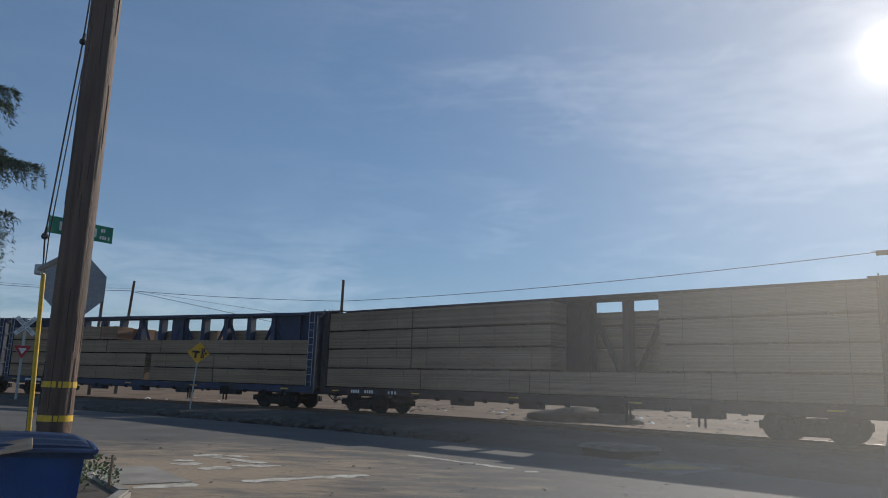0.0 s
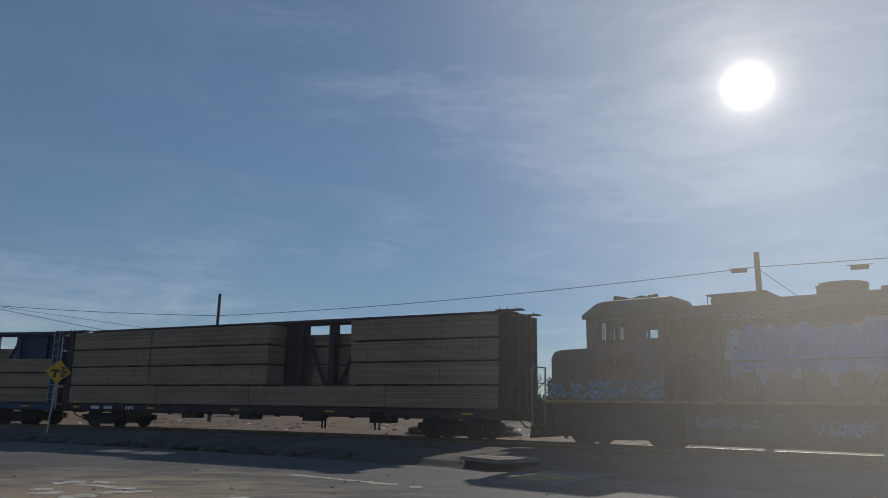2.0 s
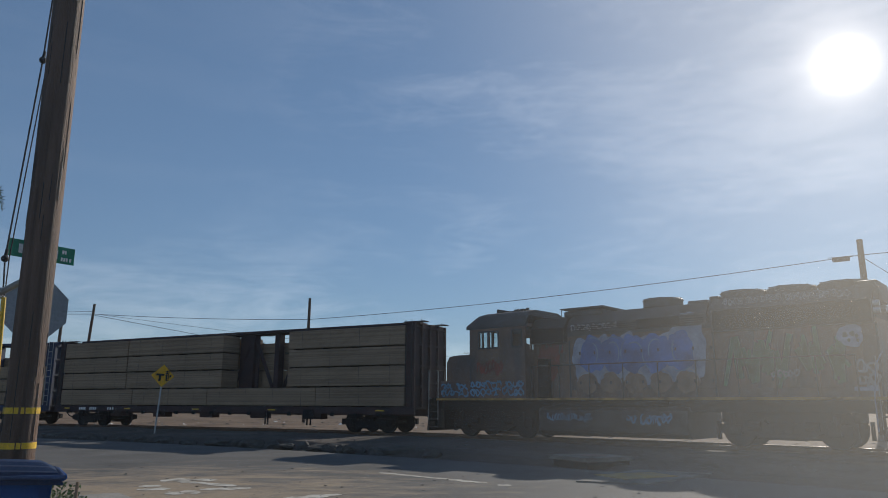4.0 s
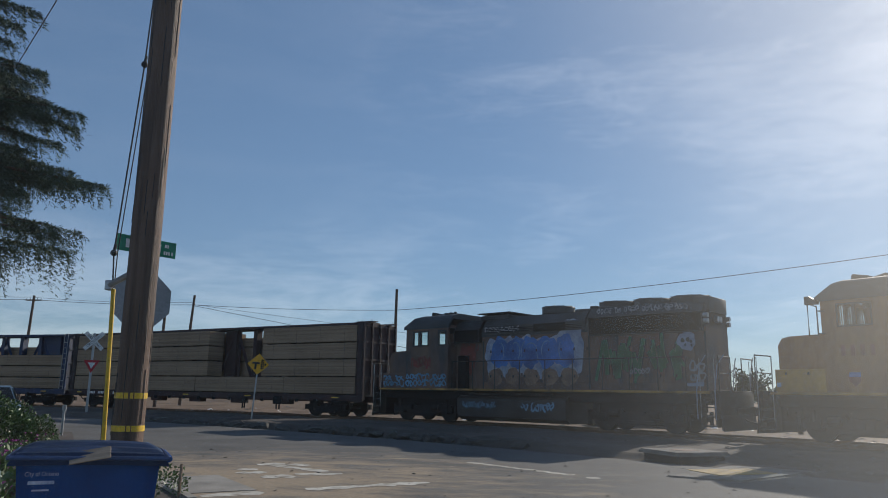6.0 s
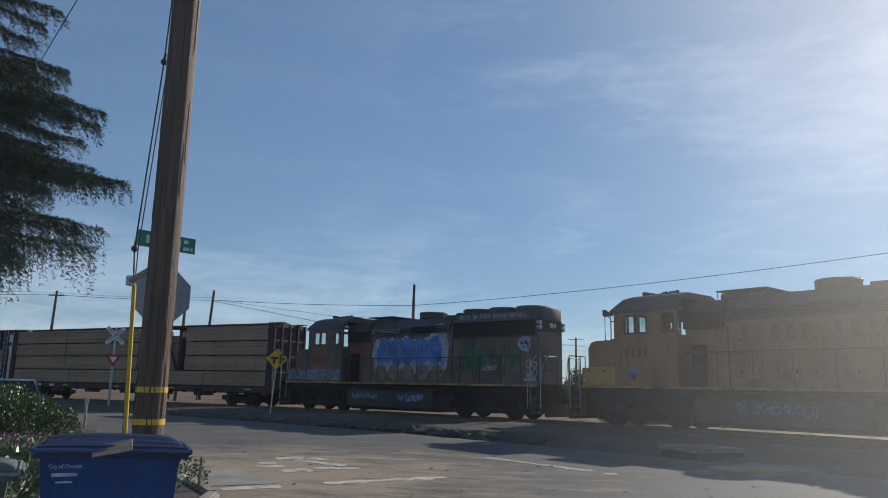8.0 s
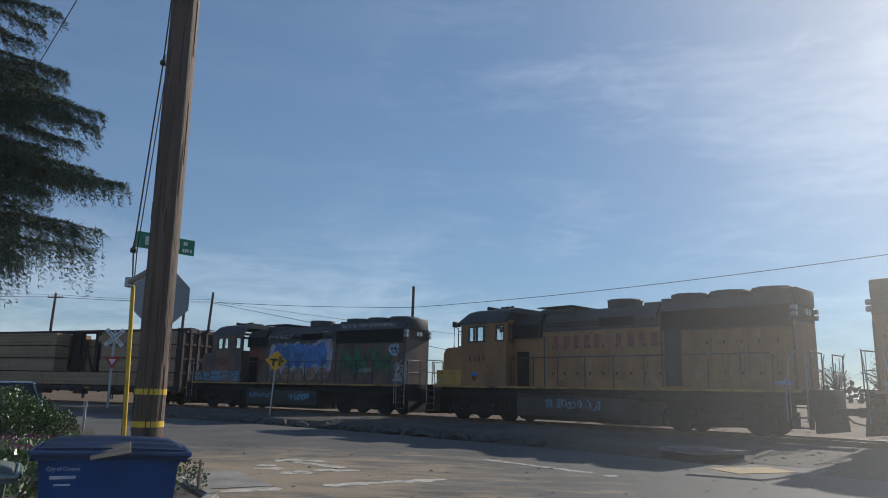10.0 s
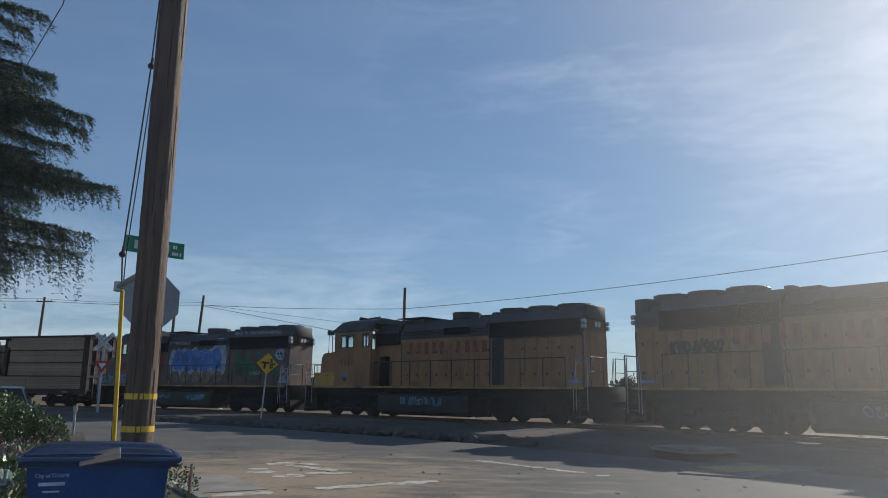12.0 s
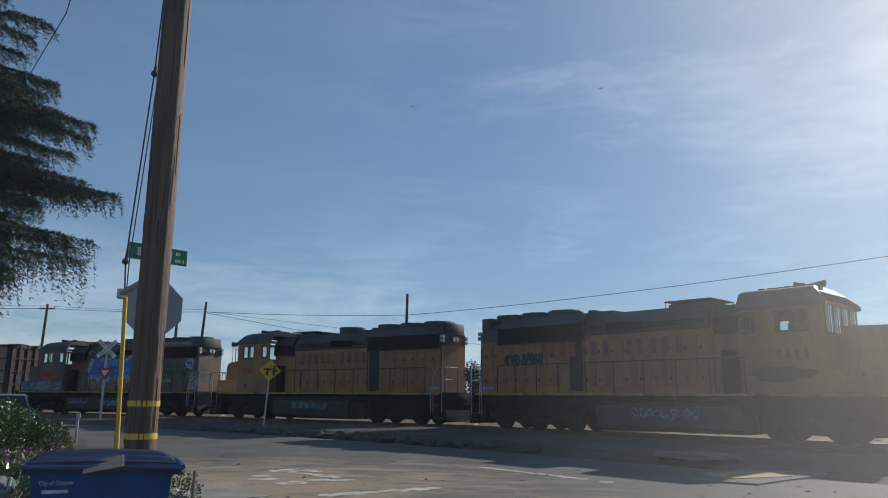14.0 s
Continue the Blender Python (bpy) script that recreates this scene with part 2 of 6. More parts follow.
def road_material():
    """Asphalt with drifts of tan sand, thickest at the street corner, and darker sealed cracks."""
    m = mat("asphalt", (0.125, 0.12, 0.114), 0.88, spec=0.15, scale=0.5, fine=70, bump=0.12, dark=0.75, light=1.15)
    nt = m.node_tree
    n, l = nt.nodes.new, nt.links.new
    b = nt.nodes["Principled BSDF"]
    src = b.inputs["Base Color"].links[0].from_socket
    co, mp, tx = n("ShaderNodeTexCoord"), n("ShaderNodeMapping"), n("ShaderNodeTexNoise")
    mp.inputs["Rotation"].default_value, mp.inputs["Scale"].default_value = (0, 0, radians(48)), (0.7, 1.5, 1)
    l(co.outputs["Object"], mp.inputs["Vector"]); l(mp.outputs[0], tx.inputs["Vector"])
    tx.inputs["Scale"].default_value, tx.inputs["Detail"].default_value, tx.inputs["Roughness"].default_value = 1.1, 8, 0.68
    dist = n("ShaderNodeVectorMath"); dist.operation = "DISTANCE"
    dist.inputs[1].default_value = (-4.6, 12.2, 0)
    l(co.outputs["Object"], dist.inputs[0])
    near = n("ShaderNodeMapRange")
    near.inputs["From Min"].default_value, near.inputs["From Max"].default_value = 1.0, 8.0
    near.inputs["To Min"].default_value, near.inputs["To Max"].default_value = 0.24, -0.12
    l(dist.outputs["Value"], near.inputs["Value"])
    ad = n("ShaderNodeMath"); ad.operation = "ADD"
    l(tx.outputs[0], ad.inputs[0]); l(near.outputs[0], ad.inputs[1])
    mk = n("ShaderNodeMapRange"); mk.interpolation_type = "SMOOTHSTEP"
    mk.inputs["From Min"].default_value, mk.inputs["From Max"].default_value = 0.44, 0.78
    l(ad.outputs[0], mk.inputs["Value"])
    fine = n("ShaderNodeTexNoise"); fine.inputs["Scale"].default_value, fine.inputs["Detail"].default_value = 14, 6
    l(co.outputs["Object"], fine.inputs["Vector"])
    sand = n("ShaderNodeMix"); sand.data_type = "RGBA"
    sand.inputs["A"].default_value, sand.inputs["B"].default_value = (0.21, 0.165, 0.12, 1), (0.42, 0.33, 0.23, 1)
    l(fine.outputs[0], sand.inputs["Factor"])
    mx = n("ShaderNodeMix"); mx.data_type = "RGBA"
    l(mk.outputs[0], mx.inputs["Factor"]); l(src, mx.inputs["A"]); l(sand.outputs["Result"], mx.inputs["B"])
    l(mx.outputs["Result"], b.inputs["Base Color"])
    bu = n("ShaderNodeBump"); bu.inputs["Strength"].default_value, bu.inputs["Distance"].default_value = 0.35, 0.02
    hs = n("ShaderNodeMath"); hs.operation = "MULTIPLY_ADD"; hs.inputs[1].default_value = 0.6
    l(tx.outputs[0], hs.inputs[0]); l(fine.outputs[0], hs.inputs[2])
    l(hs.outputs[0], bu.inputs["Height"])
    old = b.inputs["Normal"].links[0].from_node
    l(bu.outputs[0], old.inputs["Normal"])
    return m


M["asphalt"] = road_material()


def thin_glass(name, tint, gloss):
    """A thin pane: light goes straight through, a part is mirrored."""
    m = bpy.data.materials.new(name)
    m.use_nodes = True
    nt = m.node_tree
    nt.nodes.clear()
    n, l = nt.nodes.new, nt.links.new
    out, mx, tr, gl, fr = n("ShaderNodeOutputMaterial"), n("ShaderNodeMixShader"), n("ShaderNodeBsdfTransparent"), n("ShaderNodeBsdfGlossy"), n("ShaderNodeFresnel")
    tr.inputs["Color"].default_value = (*tint, 1)
    gl.inputs["Roughness"].default_value = 0.05
    fr.inputs["IOR"].default_value = 1.0 + gloss
    l(fr.outputs[0], mx.inputs[0]); l(tr.outputs[0], mx.inputs[1]); l(gl.outputs[0], mx.inputs[2]); l(mx.outputs[0], out.inputs[0])
    return m


def glare_pane(name, glare_share, rough):
    """A clear added pane that lays a sun glare over what lies behind it."""
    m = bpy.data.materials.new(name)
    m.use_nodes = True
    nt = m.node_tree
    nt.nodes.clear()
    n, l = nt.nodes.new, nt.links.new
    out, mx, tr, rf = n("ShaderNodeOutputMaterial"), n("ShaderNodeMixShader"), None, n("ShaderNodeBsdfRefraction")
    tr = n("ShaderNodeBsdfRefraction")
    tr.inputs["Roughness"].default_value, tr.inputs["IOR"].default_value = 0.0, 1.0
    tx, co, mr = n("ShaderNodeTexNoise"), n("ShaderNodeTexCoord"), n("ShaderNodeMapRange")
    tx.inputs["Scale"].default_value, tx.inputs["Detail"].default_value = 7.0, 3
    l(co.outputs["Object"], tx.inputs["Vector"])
    mr.inputs["To Min"].default_value, mr.inputs["To Max"].default_value = glare_share * 0.85, glare_share * 1.15
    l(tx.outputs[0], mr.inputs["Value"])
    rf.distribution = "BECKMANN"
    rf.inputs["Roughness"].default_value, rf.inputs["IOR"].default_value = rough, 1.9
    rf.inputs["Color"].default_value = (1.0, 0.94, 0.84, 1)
    glare, sp, side, sm, mul, top = n("ShaderNodeBsdfTranslucent"), n("ShaderNodeSeparateXYZ"), n("ShaderNodeMapRange"), n("ShaderNodeMapRange"), n("ShaderNodeMath"), n("ShaderNodeMixShader")
    glare.inputs["Color"].default_value = (0.93, 0.97, 1.0, 1)
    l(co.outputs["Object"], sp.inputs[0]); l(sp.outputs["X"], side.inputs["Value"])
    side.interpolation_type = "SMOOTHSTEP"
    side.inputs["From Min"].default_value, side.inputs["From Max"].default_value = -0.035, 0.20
    side.inputs["To Min"].default_value, side.inputs["To Max"].default_value = GLARE_SIDES[0], GLARE_SIDES[1]
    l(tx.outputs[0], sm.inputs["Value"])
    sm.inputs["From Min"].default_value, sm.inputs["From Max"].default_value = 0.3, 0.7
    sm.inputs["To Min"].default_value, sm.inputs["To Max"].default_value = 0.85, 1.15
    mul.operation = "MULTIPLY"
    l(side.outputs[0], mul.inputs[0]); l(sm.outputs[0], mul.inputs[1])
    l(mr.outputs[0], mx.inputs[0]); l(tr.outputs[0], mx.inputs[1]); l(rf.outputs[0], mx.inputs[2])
    l(mul.outputs[0], top.inputs[0]); l(mx.outputs[0], top.inputs[1]); l(glare.outputs[0], top.inputs[2]); l(top.outputs[0], out.inputs[0])
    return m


GLARE_SIDES = (0.002, 0.070)                  # strength of the added glare, at the pane's far end and beside the pillar
GLARE_LOBE, GLARE_ROUGH = 0.028, 0.92


def lumber_material(name, base):
    """Stacked boards seen on edge: a thin dark line every 40 mm, each board its own tone."""
    m = mat(name, base, 0.85, scale=0.8, fine=30, stretch=(0.5, 1, 1.2), dark=0.82, light=1.08, bump=0.1, spec=0.15)
    nt = m.node_tree
    n, l = nt.nodes.new, nt.links.new
    b = nt.nodes["Principled BSDF"]
    src = b.inputs["Base Color"].links[0].from_socket
    co, sep = n("ShaderNodeTexCoord"), n("ShaderNodeSeparateXYZ")
    l(co.outputs["Object"], sep.inputs[0])
    k = n("ShaderNodeMath"); k.operation = "MULTIPLY"; k.inputs[1].default_value = 1 / 0.042
    l(sep.outputs["Z"], k.inputs[0])
    fl = n("ShaderNodeMath"); fl.operation = "FLOOR"; l(k.outputs[0], fl.inputs[0])
    fr = n("ShaderNodeMath"); fr.operation = "FRACT"; l(k.outputs[0], fr.inputs[0])
    gap = n("ShaderNodeMath"); gap.operation = "GREATER_THAN"; gap.inputs[1].default_value = 0.16
    l(fr.outputs[0], gap.inputs[0])
    wn = n("ShaderNodeTexWhiteNoise"); wn.noise_dimensions = "2D"
    cmb = n("ShaderNodeCombineXYZ"); l(fl.outputs[0], cmb.inputs[0])
    oi = n("ShaderNodeObjectInfo"); l(oi.outputs["Random"], cmb.inputs[1])
    l(cmb.outputs[0], wn.inputs["Vector"])
    tone = n("ShaderNodeMapRange"); tone.inputs["To Min"].default_value, tone.inputs["To Max"].default_value = 0.78, 1.12
    l(wn.outputs["Value"], tone.inputs["Value"])
    gm = n("ShaderNodeMapRange"); gm.inputs["To Min"].default_value = 0.5
    l(gap.outputs[0], gm.inputs["Value"])
    mu = n("ShaderNodeMath"); mu.operation = "MULTIPLY"; l(tone.outputs[0], mu.inputs[0]); l(gm.outputs[0], mu.inputs[1])
    mx = n("ShaderNodeVectorMath"); mx.operation = "SCALE"
    l(src, mx.inputs[0]); l(mu.outputs[0], mx.inputs["Scale"])
    l(mx.outputs[0], b.inputs["Base Color"])
    return m


M["cab_glass"] = thin_glass("cab_glass", (0.86, 0.9, 0.9), 0.2)
M["glare_pane"] = glare_pane("glare_pane", GLARE_LOBE, GLARE_ROUGH)
M["lumber"] = lumber_material("lumber", (0.40, 0.275, 0.18))
M["lumber_red"] = lumber_material("lumber_red", (0.40, 0.24, 0.15))


# ------------------------------------------------------------- mesh helpers
def box(bm, x0, x1, y0, y1, z0, z1, bevel=0.0):
    r = bmesh.ops.create_cube(bm, size=1, matrix=Matrix.LocRotScale(((x0 + x1) / 2, (y0 + y1) / 2, (z0 + z1) / 2), None, (x1 - x0, y1 - y0, z1 - z0)))
    if bevel:
        es = list({e for v in r["verts"] for e in v.link_edges})
        bmesh.ops.bevel(bm, geom=es, offset=bevel, segments=2, profile=0.5, affect="EDGES")


def cyl(bm, p0, p1, r0, r1=None, seg=12, caps=True):
    p0, p1 = Vector(p0), Vector(p1)
    q = (p1 - p0).to_track_quat("Z", "Y")
    m = Matrix.Translation((p0 + p1) / 2) @ q.to_matrix().to_4x4()
    bmesh.ops.create_cone(bm, cap_ends=caps, segments=seg, radius1=r0, radius2=r0 if r1 is None else r1, depth=(p1 - p0).length, matrix=m)


def tube(bm, pts, r, seg=6):
    """A bar bent along points."""
    pts = [Vector(p) for p in pts]
    rings = []
    for i, p in enumerate(pts):
        d = (pts[min(i + 1, len(pts) - 1)] - pts[max(i - 1, 0)]).normalized()
        q = d.to_track_quat("Z", "Y")
        rings.append([bm.verts.new(p + q @ Vector((r * math.cos(a * math.tau / seg), r * math.sin(a * math.tau / seg), 0))) for a in range(seg)])
    for a, b in zip(rings, rings[1:]):
        for i in range(seg):
            bm.faces.new((a[i], a[(i + 1) % seg], b[(i + 1) % seg], b[i]))
    bm.faces.new(rings[0][::-1]), bm.faces.new(rings[-1])


def prism(bm, outline, y0, y1):
    """An outline in x and z, drawn out along y."""
    a = [bm.verts.new((x, y0, z)) for x, z in outline]
    b = [bm.verts.new((x, y1, z)) for x, z in outline]
    n = len(a)
    bm.faces.new(a), bm.faces.new(b[::-1])
    for i in range(n):
        bm.faces.new((a[i], b[i], b[(i + 1) % n], a[(i + 1) % n]))


def ribbed(bm, section, x0, x1):
    """A section in y and z, drawn out along x."""
    a = [bm.verts.new((x0, y, z)) for y, z in section]
    b = [bm.verts.new((x1, y, z)) for y, z in section]
    n = len(a)
    bm.faces.new(a), bm.faces.new(b[::-1])
    for i in range(n):
        bm.faces.new((a[i], b[i], b[(i + 1) % n], a[(i + 1) % n]))


def finish(name, bm, material, smooth=False):
    me = bpy.data.meshes.new(name)
    bmesh.ops.recalc_face_normals(bm, faces=bm.faces)
    bm.to_mesh(me)
    bm.free()
    me.materials.append(material)
    if smooth:
        for p in me.polygons:
            p.use_smooth = True
        me.set_sharp_from_angle(angle=radians(40))
    return me


def part(name, bm, material, parent, label="", smooth=False):
    ob = new(name, finish(name, bm, material, smooth))
    ob.parent = parent
    return tagged(ob, label)


def same(name, me, parent, m=None):
    """Another object on one mesh."""
    ob = new(name, me)
    ob.parent = parent
    if m is not None:
        ob.matrix_basis = m
    return ob


def thing(name, label, category, m=None, group="", kind=""):
    ob = new(name)
    ob.empty_display_size = 0.2
    if m is not None:
        ob.matrix_basis = m
    return tagged(ob, label, category, group, kind)


def solid(name, bm, material, label, category="", kind="", smooth=False, group=""):
    return tagged(new(name, finish(name, bm, material, smooth)), label, category, group, kind)


B = bmesh.new

# ------------------------------------------------------------- the curve of the track
PHI, OFF, BEND, RAIL_Z = 52.471, 26.13, -0.009482, 0.198
DI = Vector((-math.sin(radians(PHI)), math.cos(radians(PHI)), 0))
NR = Vector((math.cos(radians(PHI)), math.sin(radians(PHI)), 0))
P0 = NR * OFF + DI * 20
CENTRE = P0 + NR / BEND
RADIUS = -1 / BEND


def track(s, near=0.0, z=0.0):
    """A point s metres along the track, near metres towards the street, and the heading there."""
    q = BEND * (s + 20)
    head = -DI * math.cos(q) + NR * math.sin(q)
    away = NR * math.cos(q) + DI * math.sin(q)
    p = P0 - DI * (math.sin(q) / BEND) + NR * ((1 - math.cos(q)) / BEND) - away * near
    return Vector((p.x, p.y, z)), math.degrees(math.atan2(head.y, head.x))


def near_of(x, y):
    """How far a place lies from the track, towards the street."""
    return RADIUS - math.hypot(x - CENTRE.x, y - CENTRE.y)


def along_of(x, y):
    a = math.atan2(y - CENTRE.y, x - CENTRE.x) - math.atan2(NR.y, NR.x)
    a = (a + math.pi) % math.tau - math.pi
    return -20 - a * RADIUS


def clamp01(v):
    return max(0.0, min(1.0, v))


def ground_z(s, near):
    """Road at 0, a ragged bank of earth beyond it, the track bed, and open dirt behind."""
    rough_n = noise.noise(Vector((s * 0.35, near * 0.35, 3.1)))
    fine_n = noise.noise(Vector((s * 1.6, near * 1.6, 7.7)))
    edge = 9.0 + 0.35 * noise.noise(Vector((s * 0.5, 0, 1.3)))
    low = clamp01((s + 5) / -8.0)                       # the bank dies out towards the crossing
    bank = 0.26 * clamp01((edge - near) / 0.45) * (0.25 + 0.75 * low)
    z = -0.03 + bank
    if near < 8.6:
        z += 0.05 * rough_n + 0.035 * fine_n
    if near < 3.2:
        t = clamp01((3.2 - near) / 0.8)
        z = z * (1 - t) + 0.0 * t
    if near < -2.4:
        t = clamp01((-2.4 - near) / 2.0)
        z = 0.02 * (1 - t) + t * (-0.02 + 0.10 * rough_n + 0.05 * fine_n)
        if near < -40:
            z = -0.02
    if near > 10.5:
        z = -0.05
    return z


def build_ground():
    nears = [104, 95, 80, 60, 45, 36, 30, 25, 20, 16, 13, 11, 10.2]
    nears += [9.8 - 0.12 * i for i in range(20)] + [7.4 - 0.4 * i for i in range(30)]
    nears += [-4.8 - 0.8 * i for i in range(20)] + [-22, -26, -32, -40, -55, -80, -120, -200, -400, -900, -2500]
    ss = [-20 - math.pi * RADIUS + i * 20.0 for i in range(13)]
    ss = [s for s in ss if s < -112] + [-110 + 1.5 * i for i in range(30)] + [-65 + 0.33 * i for i in range(250)] + [18 + 3 * i for i in range(16)]
    top = -20 + math.pi * RADIUS
    while ss[-1] < top - 25:
        ss.append(ss[-1] + 20)
    verts, faces = [], []
    for s in ss:
        for nr in nears:
            p, _ = track(s, nr)
            verts.append((p.x, p.y, ground_z(s, nr)))
    w, h = len(nears), len(ss)
    for i in range(h):
        a, b = i * w, ((i + 1) % h) * w
        for j in range(w - 1):
            faces.append((a + j, a + j + 1, b + j + 1, b + j))
    me = bpy.data.meshes.new("ground")
    me.from_pydata(verts, [], faces)
    me.materials.append(M["dirt"])
    for p in me.polygons:
        p.use_smooth = True
    tagged(new("ground", me), "bare brown dirt with a ragged bank beside the street", "ground", kind="structure")


def two_tone_ground():
    """Brown dirt behind the track, old grey road base on the street side."""
    nt = M["dirt"].node_tree
    n, l = nt.nodes.new, nt.links.new
    b = nt.nodes["Principled BSDF"]
    src = b.inputs["Base Color"].links[0].from_socket
    co, dist, mr = n("ShaderNodeTexCoord"), n("ShaderNodeVectorMath"), n("ShaderNodeMapRange")
    dist.operation = "DISTANCE"
    dist.inputs[1].default_value = (CENTRE.x, CENTRE.y, 0)
    l(co.outputs["Object"], dist.inputs[0])
    mr.inputs["From Min"].default_value, mr.inputs["From Max"].default_value = RADIUS - 3.2, RADIUS - 2.2
    mr.inputs["To Min"].default_value, mr.inputs["To Max"].default_value = 0.8, 0.0
    l(dist.outputs["Value"], mr.inputs["Value"])
    hsv = n("ShaderNodeHueSaturation")
    hsv.inputs["Saturation"].default_value, hsv.inputs["Value"].default_value = 0.25, 0.5
    l(mr.outputs[0], hsv.inputs["Fac"]); l(src, hsv.inputs["Color"]); l(hsv.outputs[0], b.inputs["Base Color"])


two_tone_ground()
build_ground()


def strip(name, s0, s1, ds, section, material, label, category="", kind="structure"):
    """A section of (near, z) swept along the track."""
    verts, faces, k = [], [], len(section)
    cnt = int(round((s1 - s0) / ds)) + 1
    for i in range(cnt):
        for nr, z in section:
            p, _ = track(s0 + i * ds, nr, z)
            verts.append(p)
    for i in range(cnt - 1):
        for j in range(k - 1):
            a = i * k + j
            faces.append((a, a + 1, a + k + 1, a + k))
    me = bpy.data.meshes.new(name)
    me.from_pydata(verts, [], faces)
    me.materials.append(material)
    return tagged(new(name, me), label, category, kind=kind)


def build_road():
    sec = [(44 - 1.0 * i, 0.0 + 0.0005 * i) for i in range(35)] + [(9.35, 0.0), (9.2, -0.06)]
    strip("road", -75, 40, 1.0, sec, M["asphalt"], "worn grey asphalt street with drifted sand", "road")


build_road()


def build_track():
    bed = [(2.9, -0.05), (2.2, 0.02), (1.5, 0.055), (-1.5, 0.055), (-2.2, 0.02), (-2.9, -0.05)]
    strip("ballast", -130, 60, 1.0, bed, M["ballast"], "dark stone ballast under the rails", "ballast")
    for side in (0.755, -0.755):
        prof = [(side + 0.07, 0.06), (side + 0.07, 0.075), (side + 0.012, 0.09), (side + 0.012, RAIL_Z - 0.035), (side + 0.036, RAIL_Z - 0.028),
                (side + 0.036, RAIL_Z), (side - 0.036, RAIL_Z), (side - 0.036, RAIL_Z - 0.028), (side - 0.012, RAIL_Z - 0.035), (side - 0.012, 0.09), (side - 0.07, 0.075), (side - 0.07, 0.06)]
        strip("rail", -130, 60, 1.0, prof, M["rail"], "rusty steel railway rail with a worn top", "rail")


build_track()


# ------------------------------------------------------------- rolling stock
# A vehicle's own space: x along the train, y away from the street, z up from the rail.
ROLLING = []        # (thing, place of its middle along the train, half the distance of its trucks)
WHEELS = []         # (wheelset, radius)


def wheel_mesh(radius):
    bm = B()
    for y in (-0.755, 0.755):
        s = 1 if y > 0 else -1
        cyl(bm, (0, y - 0.06, 0), (0, y + 0.06, 0), radius, seg=28)
        cyl(bm, (0, y - s * 0.09, 0), (0, y - s * 0.06, 0), radius + 0.025, seg=28)
        cyl(bm, (0, y + s * 0.06, 0), (0, y + s * 0.12, 0), 0.14, seg=12)
    cyl(bm, (0, -0.8, 0), (0, 0.8, 0), 0.08, seg=10)
    return finish("wheelset", bm, M["grime"])


WHEEL_L, WHEEL_C = wheel_mesh(0.508), wheel_mesh(0.457)


def truck_frame(bm, xc, half, radius, heavy):
    """Side frames, springs, bolster and brake gear of one truck."""
    for s in (-1, 1):
        y = s * 1.02
        top = radius + (0.30 if heavy else 0.16)
        out = [(xc - half - 0.45, radius - 0.12), (xc - half - 0.45, radius + 0.14), (xc - half + 0.2, top), (xc - 0.55, top), (xc - 0.45, top - 0.12),
               (xc + 0.45, top - 0.12), (xc + 0.55, top), (xc + half - 0.2, top), (xc + half + 0.45, radius + 0.14), (xc + half + 0.45, radius - 0.12),
               (xc + half - 0.3, radius - 0.06), (xc + 0.6, radius - 0.28), (xc - 0.6, radius - 0.28), (xc - half + 0.3, radius - 0.06)]
        prism(bm, out, y - 0.09, y + 0.09)
        for k in (-1, 1):
            box(bm, xc + k * half - 0.16, xc + k * half + 0.16, y - 0.14, y + 0.14, radius - 0.16, radius + 0.16, 0.02)
        for dx in (-0.26, 0, 0.26):
            cyl(bm, (xc + dx, y, radius - 0.26), (xc + dx, y, radius + 0.1), 0.1, seg=10)
        if heavy:
            for dx in (-half - 0.1, half + 0.1):
                cyl(bm, (xc + dx, y + s * 0.12, radius + 0.1), (xc + dx, y + s * 0.12, radius + 0.45), 0.09, seg=10)
            box(bm, xc - 0.75, xc + 0.75, y + s * 0.06 - 0.05, y + s * 0.06 + 0.05, radius - 0.24, radius - 0.1, 0.02)
    box(bm, xc - 0.28, xc + 0.28, -0.95, 0.95, radius - 0.15, radius + 0.22, 0.03)
    if heavy:
        # brake gear, traction motors and sanding pipes between the frames
        box(bm, xc - half - 0.5, xc + half + 0.5, -0.9, 0.9, radius + 0.2, 1.04, 0.02)
        for k in (-1, 1):
            box(bm, xc + k * 0.72 - 0.36, xc + k * 0.72 + 0.36, -0.62, 0.62, 0.22, radius + 0.2, 0.05)
            for y in (-1.0, 1.0):
                box(bm, xc + k * (half + 0.56) - 0.05, xc + k * (half + 0.56) + 0.05, y - 0.06, y + 0.06, 0.2, 0.75)
                cyl(bm, (xc + k * 0.62, y * 1.12, radius + 0.12), (xc + k * 1.0, y * 1.12, radius + 0.12), 0.13, seg=10)


def coupler(bm, x, s):
    box(bm, min(x, x - s * 0.9), max(x, x - s * 0.9), -0.1, 0.1, 0.72, 0.94, 0.02)
    box(bm, min(x + s * 0.04, x - s * 0.2), max(x + s * 0.04, x - s * 0.2), -0.17, 0.17, 0.68, 0.98, 0.04)
    tube(bm, [(x - s * 0.9, 0.45, 0.85), (x - s * 0.5, 0.42, 0.5), (x - s * 0.1, 0.3, 0.42), (x + s * 0.1, 0.2, 0.55)], 0.03)


